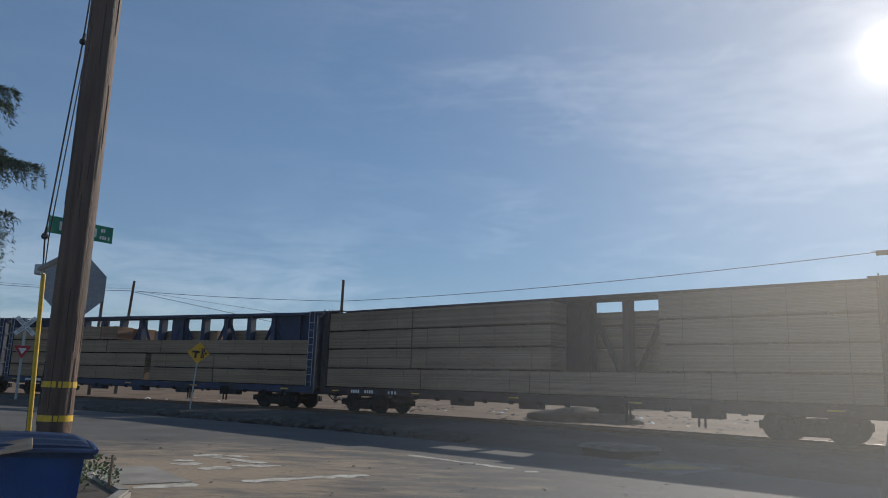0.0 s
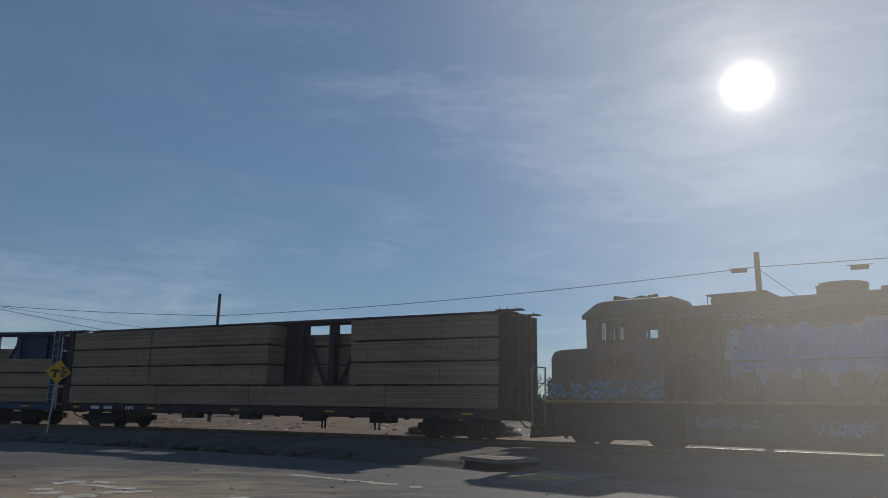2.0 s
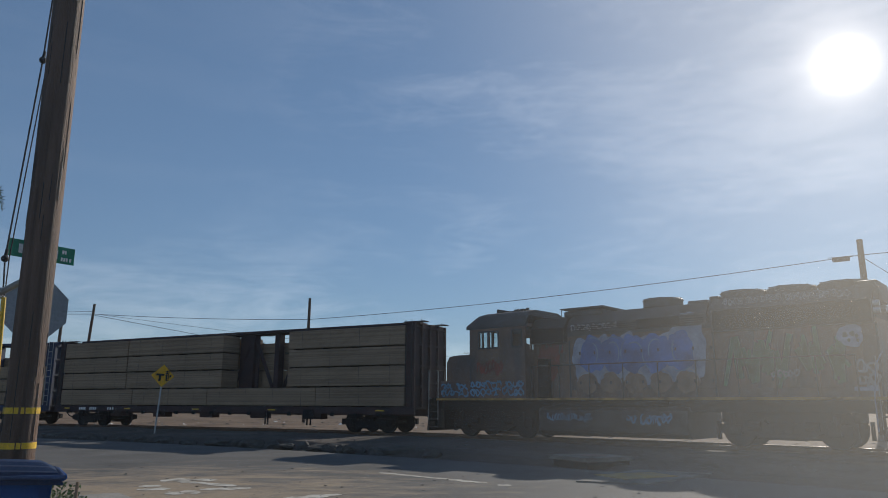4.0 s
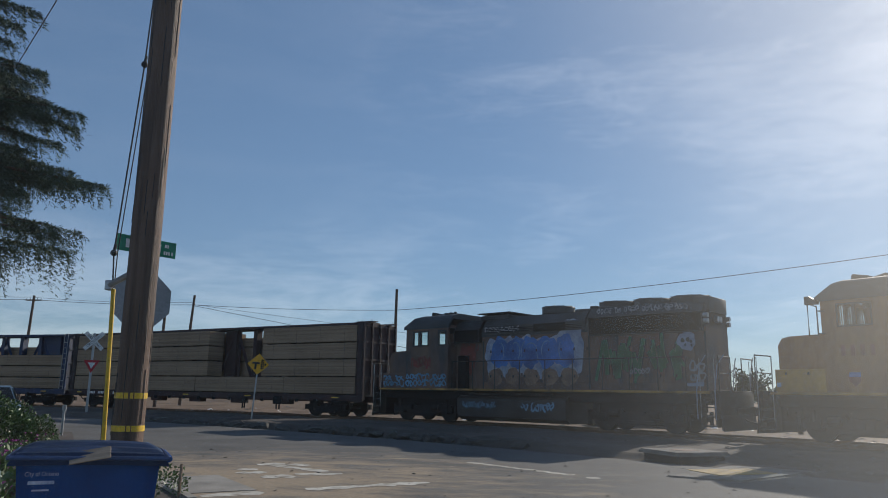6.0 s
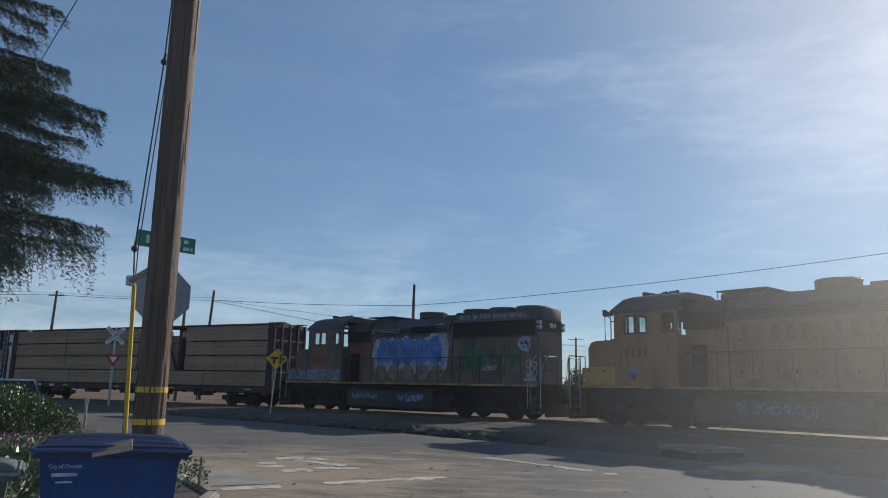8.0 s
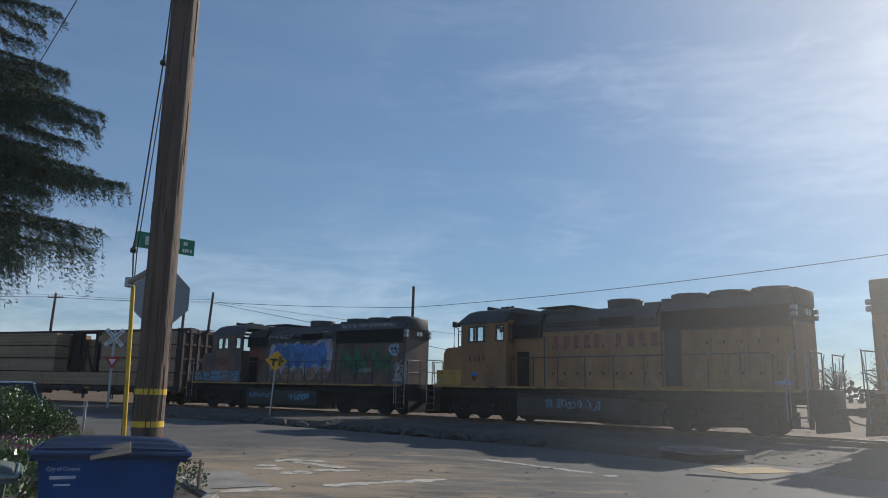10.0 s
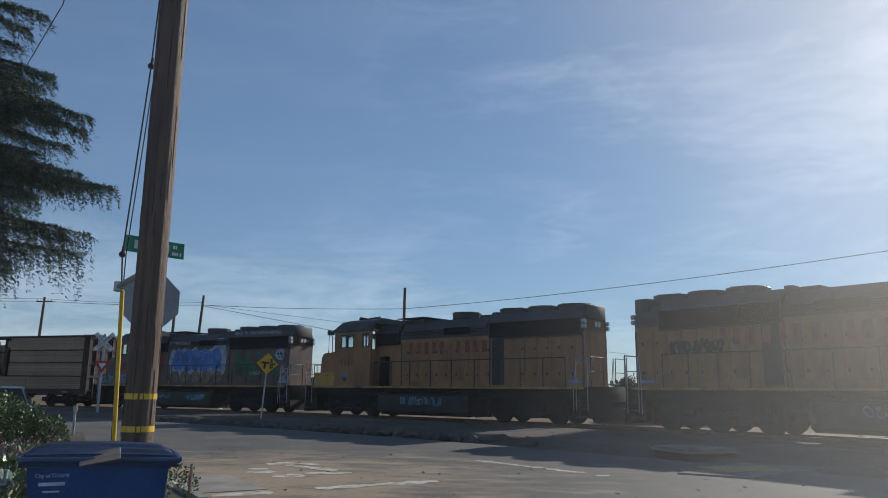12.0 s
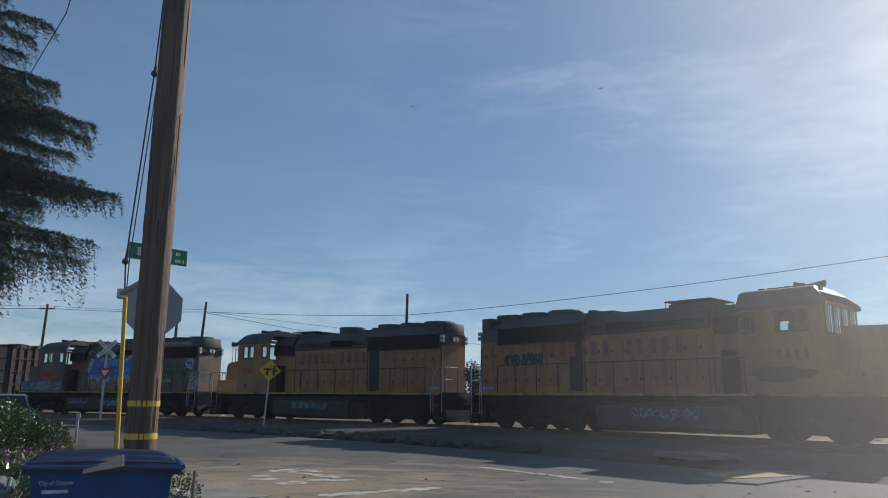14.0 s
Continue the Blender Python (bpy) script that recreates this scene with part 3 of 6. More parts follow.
def scribble(bm, x0, x1, z0, z1, y, rng, strokes, wide, curl=1.0):
    """Flat spray strokes on a side at y, each a bent ribbon."""
    nrm = -1 if y < 0 else 1
    # each stroke keeps to a cell of its own, like letters in rows
    wx, wz = abs(x1 - x0), abs(z1 - z0)
    lo_x, lo_z = min(x0, x1), min(z0, z1)
    lines = max(1, round(math.sqrt(strokes * wz / max(wx, 0.01)) * 0.8))
    cols = max(1, math.ceil(strokes / lines))
    for k in range(strokes):
        cw, ch = wx / cols, wz / lines
        cx = lo_x + (k % cols + 0.5) * cw + rng.uniform(-0.15, 0.15) * cw
        cz = lo_z + (k // cols % lines + 0.5) * ch + rng.uniform(-0.1, 0.1) * ch
        hx, hz = cw * 0.62, min(ch, cw * 2.2) * 0.56
        a = rng.uniform(0, math.tau)
        pts = []
        for i in range(10):
            r = rng.uniform(0.55, 1.05)
            pts.append((cx + hx * r * math.cos(a), cz + hz * r * math.sin(a)))
            a += rng.choice((0.75, 0.75, 0.8, -0.7, 2.2)) * curl
        for _ in range(2):
            pts = [pts[0]] + [(p[0] * (1 - f) + q[0] * f, p[1] * (1 - f) + q[1] * f) for p, q in zip(pts, pts[1:]) for f in (0.25, 0.75)] + [pts[-1]]
        ribbon(bm, pts, wide, y + nrm * 0.0008 * rng.random())


def ribbon(bm, pts, wide, y):
    """A flat spray stroke along points in x and z, thinner at its ends."""
    prev, last = None, len(pts) - 1
    for i, (x, z) in enumerate(pts):
        (ax, az), (bx, bz) = pts[max(i - 1, 0)], pts[min(i + 1, last)]
        d = math.hypot(bx - ax, bz - az) or 1
        w = wide * (0.55 + 0.45 * min(1, 4 * i / last, 4 * (last - i) / last))
        ox, oz = -(bz - az) / d * w, (bx - ax) / d * w
        cur = (bm.verts.new((x - ox, y, z - oz)), bm.verts.new((x + ox, y, z + oz)))
        if prev:
            bm.faces.new((prev[0], prev[1], cur[1], cur[0]))
        prev = cur


def blob(bm, cx, cz, rx, rz, y, rng, n=40, wob=0.12):
    """A flat patch with a lobed outline on a side at y."""
    ph = [rng.uniform(0, 6) for _ in range(3)]
    vs = []
    for i in range(n):
        a = i * math.tau / n
        r = 1 + wob * (math.sin(3 * a + ph[0]) + 0.6 * math.sin(7 * a + ph[1]) + 0.3 * math.sin(11 * a + ph[2]))
        vs.append(bm.verts.new((cx + rx * r * math.cos(a), y, cz + rz * r * math.sin(a))))
    bm.faces.new(vs)


def handrail(root, pts_posts, z0, z1, y, name="handrail"):
    """Posts with a top rail, one mesh for each post."""
    bm = B()
    tube(bm, [(pts_posts[0], y, z1), (pts_posts[-1], y, z1)], 0.02)
    rail = part(name, bm, M["dark_steel"], root)
    bm = B()
    tube(bm, [(0, 0, z0), (0, 0, z1)], 0.022)
    me = finish("rail_post", bm, M["dark_steel"])
    for x in pts_posts:
        same("rail_post", me, rail, pose(x, y, 0))


def locomotive(label, front, turned, wide_cab, seed, length=18.48, rear=0.0):
    """A road switcher with a short nose, cab, long hood, walkways and two two-axle trucks. x runs from its cab end."""
    rng = random.Random(seed)
    root = thing("locomotive", label, "locomotive", group="locomotives of the train")
    L, yel, gry = length, M["loco_dull" if seed == 1 else "loco_yellow"], M["loco_grey"]
    mid = L / 2
    shift = -mid                       # own origin in the middle

    def X(x):
        return x + shift
    t1, t2, reach = (X(3.4), X(15.05), 1.85) if wide_cab else (X(3.75), X(14.45), 1.37)
    end = 18.16 if wide_cab else 17.15     # far end of the hood, and of the platform behind it
    tail = min(end + 0.6, L - 0.2)
    # frame and walkway
    bm = B()
    box(bm, X(0.75), X(tail), -1.2, 1.2, 1.02, 1.38, 0.02)
    box(bm, X(1.15), X(tail - 0.2), -1.55, 1.55, 1.38, 1.47, 0.01)
    for x in (0.75, tail - 0.2):
        box(bm, X(x), X(x + 0.2), -1.5, 1.5, 0.55, 1.5, 0.02)
    part("underframe", bm, M["grime"], root, smooth=True)
    for s in (-1, 1):
        bm = B()
        box(bm, X(1.25), X(tail - 0.3), s * 1.562 - 0.012, s * 1.562 + 0.012, 1.39, 1.47)
        part("sill_stripe", bm, M["stripe"], root, "worn yellow stripe along the walkway")
    # nose
    bm = B()
    nose_top = 3.02 if not wide_cab else 3.2
    hw = 0.95 if not wide_cab else 1.42
    prof = [(X(1.22), 1.47), (X(1.22), nose_top - 0.25), (X(1.36), nose_top - 0.05), (X(1.6), nose_top), (X(3.0), nose_top + 0.03), (X(3.0), 1.47)]
    prism(bm, prof, -hw, hw)
    bmesh.ops.bevel(bm, geom=[e for e in bm.edges if abs(e.verts[0].co.y - e.verts[1].co.y) < 0.01], offset=0.08, segments=2, affect="EDGES")
    part("nose", bm, yel, root, "short nose in faded yellow paint", smooth=True)
    # cab
    cab0, cab1 = (3.4, 6.0) if wide_cab else (2.95, 5.6)
    bm = B()
    h = 4.42
    for sd in (-1, 1):
        y0, y1 = sorted((sd * 1.44, sd * 1.5))
        box(bm, X(cab0), X(cab1), y0, y1, 1.47, 3.2)
        box(bm, X(cab0), X(cab1), y0, y1, 3.72, 3.95)
        for xa, xb in ((cab0, cab0 + 0.5), (cab0 + 0.9, cab0 + 0.98), (cab0 + 1.4, cab0 + 2.1), (cab0 + 2.5, cab1)):
            box(bm, X(xa), X(xb), y0, y1, 3.2, 3.72)
    for xa in (cab0, cab1 - 0.06):
        box(bm, X(xa), X(xa + 0.06), -1.44, 1.44, 1.47, 3.08)
        box(bm, X(xa), X(xa + 0.06), -1.44, 1.44, 3.86, 3.98)
        for ya, yb in ((-1.44, -1.38), (-0.72, -0.64), (-0.06, 0.06), (0.64, 0.72), (1.38, 1.44)):
            box(bm, X(xa), X(xa + 0.06), ya, yb, 3.08, 3.86)
    box(bm, X(cab0 + 0.9), X(cab0 + 1.3), 0.5, 0.95, 1.9, 3.45, 0.08)
    cab = part("cab", bm, yel, root, "operator's cab in faded yellow", smooth=True)
    bm = B()
    ribbed(bm, [(-1.53, 3.86), (-1.53, 3.98), (-1.25, 4.34), (-0.82, h + 0.04), (0.82, h + 0.04), (1.25, 4.34), (1.53, 3.98), (1.53, 3.86), (1.46, 3.86), (1.2, 4.24), (-1.2, 4.24), (-1.46, 3.86)], X(cab0 - 0.14), X(cab1 + 0.05))
    for v in bm.verts:
        if v.co.x < X(cab0) and v.co.z > 4.0:
            v.co.x += 1.15 * (v.co.z - 3.98)          # the roof slopes down to the windscreen
    part("cab_roof", bm, gry, cab, "dark grey cab roof", smooth=True)
    for s in (-1, 1):
        for x0, x1, z0, z1 in ((cab0 + 0.5, cab0 + 0.9, 3.2, 3.72), (cab0 + 0.98, cab0 + 1.4, 3.2, 3.72), (cab0 + 2.1, cab0 + 2.5, 3.2, 3.72)):
            bm = B()
            box(bm, X(x0), X(x1), s * 1.508 - 0.012, s * 1.508 + 0.012, z0, z1)
            w = part("window", bm, M["cab_glass"], cab)
            bm = B()
            for a, b, c, d in ((x0 - 0.04, x1 + 0.04, z1, z1 + 0.05), (x0 - 0.04, x1 + 0.04, z0 - 0.05, z0), (x0 - 0.045, x0, z0, z1), (x1, x1 + 0.045, z0, z1)):
                box(bm, X(a), X(b), s * 1.508 - 0.02, s * 1.508 + 0.02, c, d)
            part("window_frame", bm, gry, w)
        if seed == 2:
            # wind wing with a small hood, ahead of the side window
            bm = B()
            y = s * 1.62
            tube(bm, [(X(cab0 - 0.05), y, 3.72), (X(cab0 - 0.32), y, 3.8), (X(cab0 - 0.32), y, 2.95), (X(cab0 - 0.05), y, 2.95), (X(cab0 - 0.05), y, 3.72)], 0.022)
            prism(bm, [(X(cab0 - 0.36), 3.78), (X(cab0 - 0.36), 4.0), (X(cab0 - 0.22), 4.0), (X(cab0), 3.84), (X(cab0), 3.78)], y - 0.09, y + 0.09)
            tube(bm, [(X(cab0 - 0.05), y, 3.6), (X(cab0 + 0.1), s * 1.5, 3.6)], 0.018)
            tube(bm, [(X(cab0 - 0.05), y, 3.0), (X(cab0 + 0.1), s * 1.5, 3.0)], 0.018)
            part("wind_wing", bm, M["dark_steel"], cab)
    for y0, y1 in ((-1.38, -0.72), (-0.64, -0.06), (0.06, 0.64), (0.72, 1.38)):
        bm = B()
        box(bm, X(cab0) - 0.02, X(cab0) + 0.01, y0, y1, 3.08, 3.86)
        part("windshield", bm, M["cab_glass"], cab)
    # long hood, sloping shoulders
    bm = B()
    ribbed(bm, [(-0.93, 1.47), (-0.93, 3.72), (-0.62, 4.12), (0.62, 4.12), (0.93, 3.72), (0.93, 1.47)], X(cab1), X(end))
    hood = part("long_hood", bm, yel, root, "long engine hood in faded yellow paint", smooth=False)
    bm = B()
    ribbed(bm, [(-0.945, 3.45), (-0.945, 3.73), (-0.63, 4.14), (0.63, 4.14), (0.945, 3.73), (0.945, 3.45)], X(cab1 + 0.01), X(end))
    part("hood_roof", bm, gry, hood, "dark grey hood roof")
    # electrical cabinet filter box behind the cab, brake bulge, radiators
    for x0, x1, hw2, z0, z1, nm in ((cab1 + 0.02, 7.1, 1.12, 3.25, 4.1, "filter_box"), (7.3, 12.35, 1.0, 3.55, 4.2, "brake_housing"), (12.5, 17.1, 1.03, 3.3, 4.28, "radiator")):
        bm = B()
        ribbed(bm, [(-hw2, z0), (-hw2, z1 - 0.35), (-hw2 + 0.3, z1), (hw2 - 0.3, z1), (hw2, z1 - 0.35), (hw2, z0)], X(x0), X(x1))
        rb = part(nm, bm, M["black"] if nm == "filter_box" else gry, hood)
        for s in (-1, 1):
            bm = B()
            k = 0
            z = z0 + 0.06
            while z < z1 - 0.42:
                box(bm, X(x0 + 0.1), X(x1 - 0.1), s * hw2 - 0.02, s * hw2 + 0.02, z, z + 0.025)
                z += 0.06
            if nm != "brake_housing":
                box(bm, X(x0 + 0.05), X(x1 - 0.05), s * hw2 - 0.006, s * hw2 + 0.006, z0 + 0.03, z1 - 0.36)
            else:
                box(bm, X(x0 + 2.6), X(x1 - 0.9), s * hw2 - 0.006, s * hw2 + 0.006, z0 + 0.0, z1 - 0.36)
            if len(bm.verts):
                part("grille", bm, M["shade_and_black"], rb)
            else:
                bm.free()
    # fans
    fans = ((10.48, 0.68), (13.27, 0.72), (14.76, 0.72), (16.25, 0.72)) if not wide_cab else ((14.1, 0.72), (15.6, 0.72), (17.05, 0.72))
    for x, r in fans:
        z0 = 4.24
        bm = B()
        cyl(bm, (X(x), 0, z0), (X(x), 0, z0 + 0.22), r, r, 28, caps=False)
        cyl(bm, (X(x), 0, z0 + 0.22), (X(x), 0, z0 + 0.27), r + 0.03, r - 0.04, 28)
        for i in range(10):
            a = i * math.tau / 10
            tube(bm, [(X(x), 0, z0 + 0.3), (X(x) + r * math.cos(a), r * math.sin(a), z0 + 0.27)], 0.012, 4)
        part("roof_fan", bm, gry, hood)
    # exhaust, winterization hatch, roof clutter, horn
    bm = B()
    box(bm, X(11.5), X(12.2), -0.35, 0.35, 4.1, 4.34, 0.03)
    part("exhaust_stack", bm, gry, hood)
    bm = B()
    box(bm, X(cab1 + 1.3), X(cab1 + 2.9), -0.8, 0.8, 4.1, 4.3, 0.06)
    part("roof_hatch", bm, gry, hood)
    bm = B()
    box(bm, X(cab1 + 1.2), X(cab1 + 3.0), -0.9, 0.9, 4.36, 4.39)
    for x in (cab1 + 1.25, cab1 + 2.95):
        for y in (-0.85, 0.85):
            tube(bm, [(X(x), y, 4.1), (X(x), y, 4.38)], 0.015, 4)
    part("roof_cover", bm, gry, hood)
    bm = B()
    box(bm, X(12.3), X(12.62), -0.5, 0.5, 4.1, 4.4, 0.03)
    part("vent_box", bm, gry, hood)
    bm = B()
    for y, dx in ((-0.18, -0.45), (0.0, -0.55), (0.18, 0.35)):
        s = -1 if dx < 0 else 1
        cyl(bm, (X(cab0 + 0.9), y, h + 0.16), (X(cab0 + 0.9) + dx, y, h + 0.18), 0.03, 0.09, 10)
    cyl(bm, (X(cab0 + 0.9), 0, h), (X(cab0 + 0.9), 0, h + 0.18), 0.04)
    box(bm, X(cab0 + 1.2), X(cab0 + 1.9), -0.4, 0.4, h, h + 0.13, 0.03)
    cyl(bm, (X(cab0 + 2.0), -0.3, h), (X(cab0 + 2.0), -0.3, h + 0.2), 0.07)
    part("horn", bm, M["dark_steel"], cab)
    # number box and lights at the hood end
    bm = B()
    box(bm, X(end - 0.5), X(end + 0.1), -0.78, 0.78, 3.9, 4.42, 0.05)
    nb = part("number_box", bm, gry, hood, smooth=True)
    bm = B()
    for y in (-0.12, 0.12):
        cyl(bm, (X(end), y, 3.72), (X(end + 0.14), y, 3.72), 0.1, seg=14)
    part("headlight", bm, M["steel"], hood)
    for s in (-1, 1):
        bm = B()
        for z in (3.62, 3.8):
            cyl(bm, (X(end - 0.05), s * 0.95, z), (X(end + 0.12), s * 0.95, z), 0.08, seg=12)
        part("class_light", bm, M["steel"], nb)
    # hood doors
    bm = B()
    box(bm, -0.27, 0.27, -0.012, 0.012, 0, 1.74, 0.006)
    door = finish("hood_door", bm, yel)
    bm = B()
    box(bm, -0.03, 0.03, -0.02, 0.02, -0.05, 0.05)
    latch = finish("latch", bm, M["dark_steel"])
    for s in (-1, 1):
        x = 7.45
        while x < end - 0.4:
            if not (12.4 < x < 13.5):
                d = same("hood_door", door, hood, pose(X(x), s * 0.942, 1.72))
                for z in (0.25, 1.3):
                    same("latch", latch, d, pose(0.18, s * 0.014, z))
            x += 0.6
    # flat black sheet on the closed side, imitating the shade in an open bay
    if seed != 1:
        for s in (-1, 1):
            bm = B()
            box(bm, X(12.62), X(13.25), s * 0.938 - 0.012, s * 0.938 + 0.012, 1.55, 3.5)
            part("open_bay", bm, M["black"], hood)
    # letters of the owner as plain bars
    if seed != 1:
        bars = 12
        x0, x1, zc, hh = (7.7, 14.05, 3.05, 0.24) if not wide_cab else (8.35, 15.0, 3.0, 0.26)
        bm = B()
        for i in range(bars + 1):
            if i == 5 or (seed == 2 and i > 9):
                continue
            xa = x0 + (x1 - x0) * i / (bars + 1)
            for s in (-1, 1):
                box(bm, X(xa), X(xa + 0.21 + 0.05 * (i % 2)), s * 0.962 - 0.003, s * 0.962 + 0.003, zc - hh, zc + hh)
        part("lettering", bm, M["red_paint"], hood, "red owner's lettering reduced to bars")
        bm = B()
        for i in range(4):
            for s in (-1, 1):
                box(bm, X(cab0 + 0.5 + 0.27 * i), X(cab0 + 0.63 + 0.27 * i), s * 1.506 - 0.004, s * 1.506 + 0.004, 2.4, 2.68)
        part("number_bars", bm, M["red_paint"], cab)
    # spray paint
    if seed == 1:
        for s in (-1, 1):
            def layer(k):
                return s * (0.957 + 0.003 * k)
            bm = B()
            for i in range(6):
                blob(bm, X(7.95 + 0.74 * i), 2.66 + 0.3 * (i == 5), 0.66, 0.74 + 0.22 * (i == 5), layer(0.15 * i), rng, 48, 0.10)
            part("graffiti_outline", bm, M["pale_spray"], hood, "pale outline of spray paint")
            bm = B()
            for i in range(5):
                blob(bm, X(7.9 + 0.92 * i), 1.93, 0.40, 0.32, layer(1.0), rng, 30, 0.08)
            part("graffiti_base", bm, M["peach_spray"], hood, "peach scallops of spray paint")
            bm = B()
            for i in range(5):
                arc = [(X(7.9 + 0.92 * i) + 0.42 * math.cos(a), 1.88 + 0.42 * math.sin(a)) for a in [0.1 + 0.2 * j for j in range(15)]]
                ribbon(bm, arc, 0.022, layer(1.3))
            part("graffiti_edge", bm, M["white_spray"], hood)
            bm = B()
            for i in range(5):
                blob(bm, X(8.15 + 0.80 * i), 2.82, 0.52, 0.58, layer(1.6 + 0.15 * i), rng, 40, 0.09)
            part("graffiti_fill", bm, M["blue_spray"], hood, "blue spray painted bubble letters")
            bm = B()
            for i in range(5):
                cx = X(8.15 + 0.80 * i)
                a0, turn, wd, tall = rng.uniform(0, 6), rng.uniform(1.6, 3.4), rng.uniform(0.12, 0.34), rng.uniform(0.2, 0.42)
                ribbon(bm, [(cx + wd * math.cos(a0 + turn * j / 16), 2.86 + tall * math.sin(a0 + turn * j / 16)) for j in range(17)], 0.02, layer(2.6))
                ribbon(bm, [(cx + 0.5 * math.cos(a0 + 2 + 1.2 * j / 12), 2.8 + 0.56 * math.sin(a0 + 2 + 1.2 * j / 12)) for j in range(13)], 0.016, layer(2.7))
            part("graffiti_detail", bm, M["lightblue_spray"], hood)
            bm = B()
            scribble(bm, X(16.5), X(17.1), 1.7, 2.4, layer(2), rng, 4, 0.03, 1.0)
            scribble(bm, X(14.2), X(15.0), 2.0, 2.2, layer(3.4), rng, 5, 0.02, 1.0)
            part("graffiti_tag", bm, M["white_spray"], hood)
            bm = B()
            blob(bm, X(16.45), 3.02, 0.34, 0.3, layer(3.2), rng, 32, 0.08)
            part("graffiti_face", bm, M["pale_spray"], hood, "pale round patch of spray paint")
            bm = B()
            for dx, dz, r in ((-0.14, 0.02, 0.07), (0.05, 0.04, 0.07), (-0.05, -0.12, 0.045), (0.16, -0.02, 0.05)):
                blob(bm, X(16.45 + dx), 3.02 + dz, r, r, layer(3.6), rng, 16, 0.1)
            part("graffiti_eye", bm, M["dark_spray"], hood)
            for width, mt, k, nm in ((0.15, "dark_spray", 0.3, "graffiti_shadow"), (0.105, "lightgreen_spray", 1.2, "graffiti_highlight"), (0.08, "green_spray", 2.2, "graffiti_green")):
                twin = random.Random(91)
                bm = B()
                for i in range(7):
                    cx, pts = X(12.85 + 0.5 * i), []
                    for j in range(6):
                        pts.append((cx + twin.uniform(-0.12, 0.55), 1.8 + (1.45 if j % 2 else 0.0) + twin.uniform(-0.12, 0.5) * (-1 if j % 2 else 1)))
                    pts = [pts[0]] + [(p[0] * (1 - f) + q[0] * f, p[1] * (1 - f) + q[1] * f) for p, q in zip(pts, pts[1:]) for f in (0.12, 0.88)] + [pts[-1]]
                    ribbon(bm, pts, width * 0.8, layer(k + 0.06 * i))
                part(nm, bm, M[mt], hood)
            bm = B()
            scribble(bm, X(3.0), X(5.5), 1.55, 2.05, s * 1.512, rng, 20, 0.03, 0.9)
            scribble(bm, X(1.45), X(2.9), 1.55, 2.0, s * 1.512, rng, 12, 0.03, 0.9)
            part("graffiti_tag", bm, M["lightblue_spray"], cab)
            bm = B()
            scribble(bm, X(3.3), X(4.6), 2.2, 2.8, s * 1.512, rng, 7, 0.045, 0.9)
            blob(bm, X(6.3), 2.6, 0.5, 0.55, layer(0.6), rng, 30, 0.07)
            scribble(bm, X(5.9), X(6.9), 2.9, 3.3, layer(2), rng, 7, 0.03, 0.9)
            part("graffiti_red", bm, M["dull_red"], cab)
            bm = B()
            scribble(bm, X(12.9), X(16.6), 4.02, 4.22, s * 1.036, rng, 20, 0.014, 1.3)
            scribble(bm, X(7.3), X(9.2), 3.62, 3.82, s * 1.006, rng, 9, 0.022, 1.1)
            part("graffiti_tag", bm, M["white_spray"], hood)
    elif wide_cab:
        for s in (-1, 1):
            bm = B()
            scribble(bm, X(14.6), X(16.7), 2.5, 2.95, s * 0.966, rng, 12, 0.05, 1.0)
            part("graffiti_tag", bm, M["dark_spray"], hood)
            bm = B()
            blob(bm, X(4.75), 2.0, 1.0, 0.2, s * 1.512, rng, 40, 0.1)
            part("graffiti_tag", bm, M["dark_spray"], cab)
    # boxes along the short nose and cab, beside the walkway
    for s in (-1, 1):
        bm = B()
        y0, y1 = sorted((s * 0.9, s * 1.495))
        box(bm, X(1.4), X(cab0 + 0.02), y0, y1, 1.47, 2.08, 0.02)
        bb = part("battery_box", bm, M["bright_yellow"] if seed == 2 else yel, root, "low battery box beside the nose")
        bm = B()
        for x in (1.75, 2.45):
            box(bm, X(x) - 0.03, X(x) + 0.03, s * 1.5 - 0.012, s * 1.5 + 0.012, 1.93, 2.0)
        part("latch", bm, M["dark_steel"], bb)
        if seed == 2:
            bm = B()
            prism(bm, [(X(3.62), 1.95), (X(3.94), 1.95), (X(3.94), 1.76), (X(3.78), 1.62), (X(3.62), 1.76)], s * 1.506 - 0.003, s * 1.506 + 0.003)
            part("emblem", bm, M["dull_red"], cab, "small shield emblem as a plain shape")
            bm = B()
            box(bm, X(3.62), X(3.94), s * 1.511 - 0.003, s * 1.511 + 0.003, 1.86, 1.98)
            part("emblem_band", bm, M["blue_spray"], cab)
        bm = B()
        box(bm, X(1.45), X(1.57), s * 1.5 - 0.008, s * 1.5 + 0.008, 1.6, 1.72)
        box(bm, X(end - 0.75), X(end - 0.15), s * 0.945 - 0.008, s * 0.945 + 0.008, 1.62, 1.76)
        part("data_plate", bm, M["pale_spray"], root, "small pale data plates")
        # upright panel joints and the step between cab and hood
        for x in (7.2, 12.5, end - 0.03):
            bm = B()
            box(bm, X(x) - 0.03, X(x) + 0.03, s * 0.945 - 0.012, s * 0.945 + 0.012, 1.5, 3.3)
            part("panel_joint", bm, gry, hood)
        bm = B()
        y0, y1 = sorted((s * 0.93, s * 1.2))
        box(bm, X(cab1 + 0.35), X(cab1 + 0.8), y0, y1, 1.47, 2.75, 0.02)
        part("equipment_locker", bm, M["shade_and_black"], hood)
        # bent grab irons beside the rear steps
        bm = B()
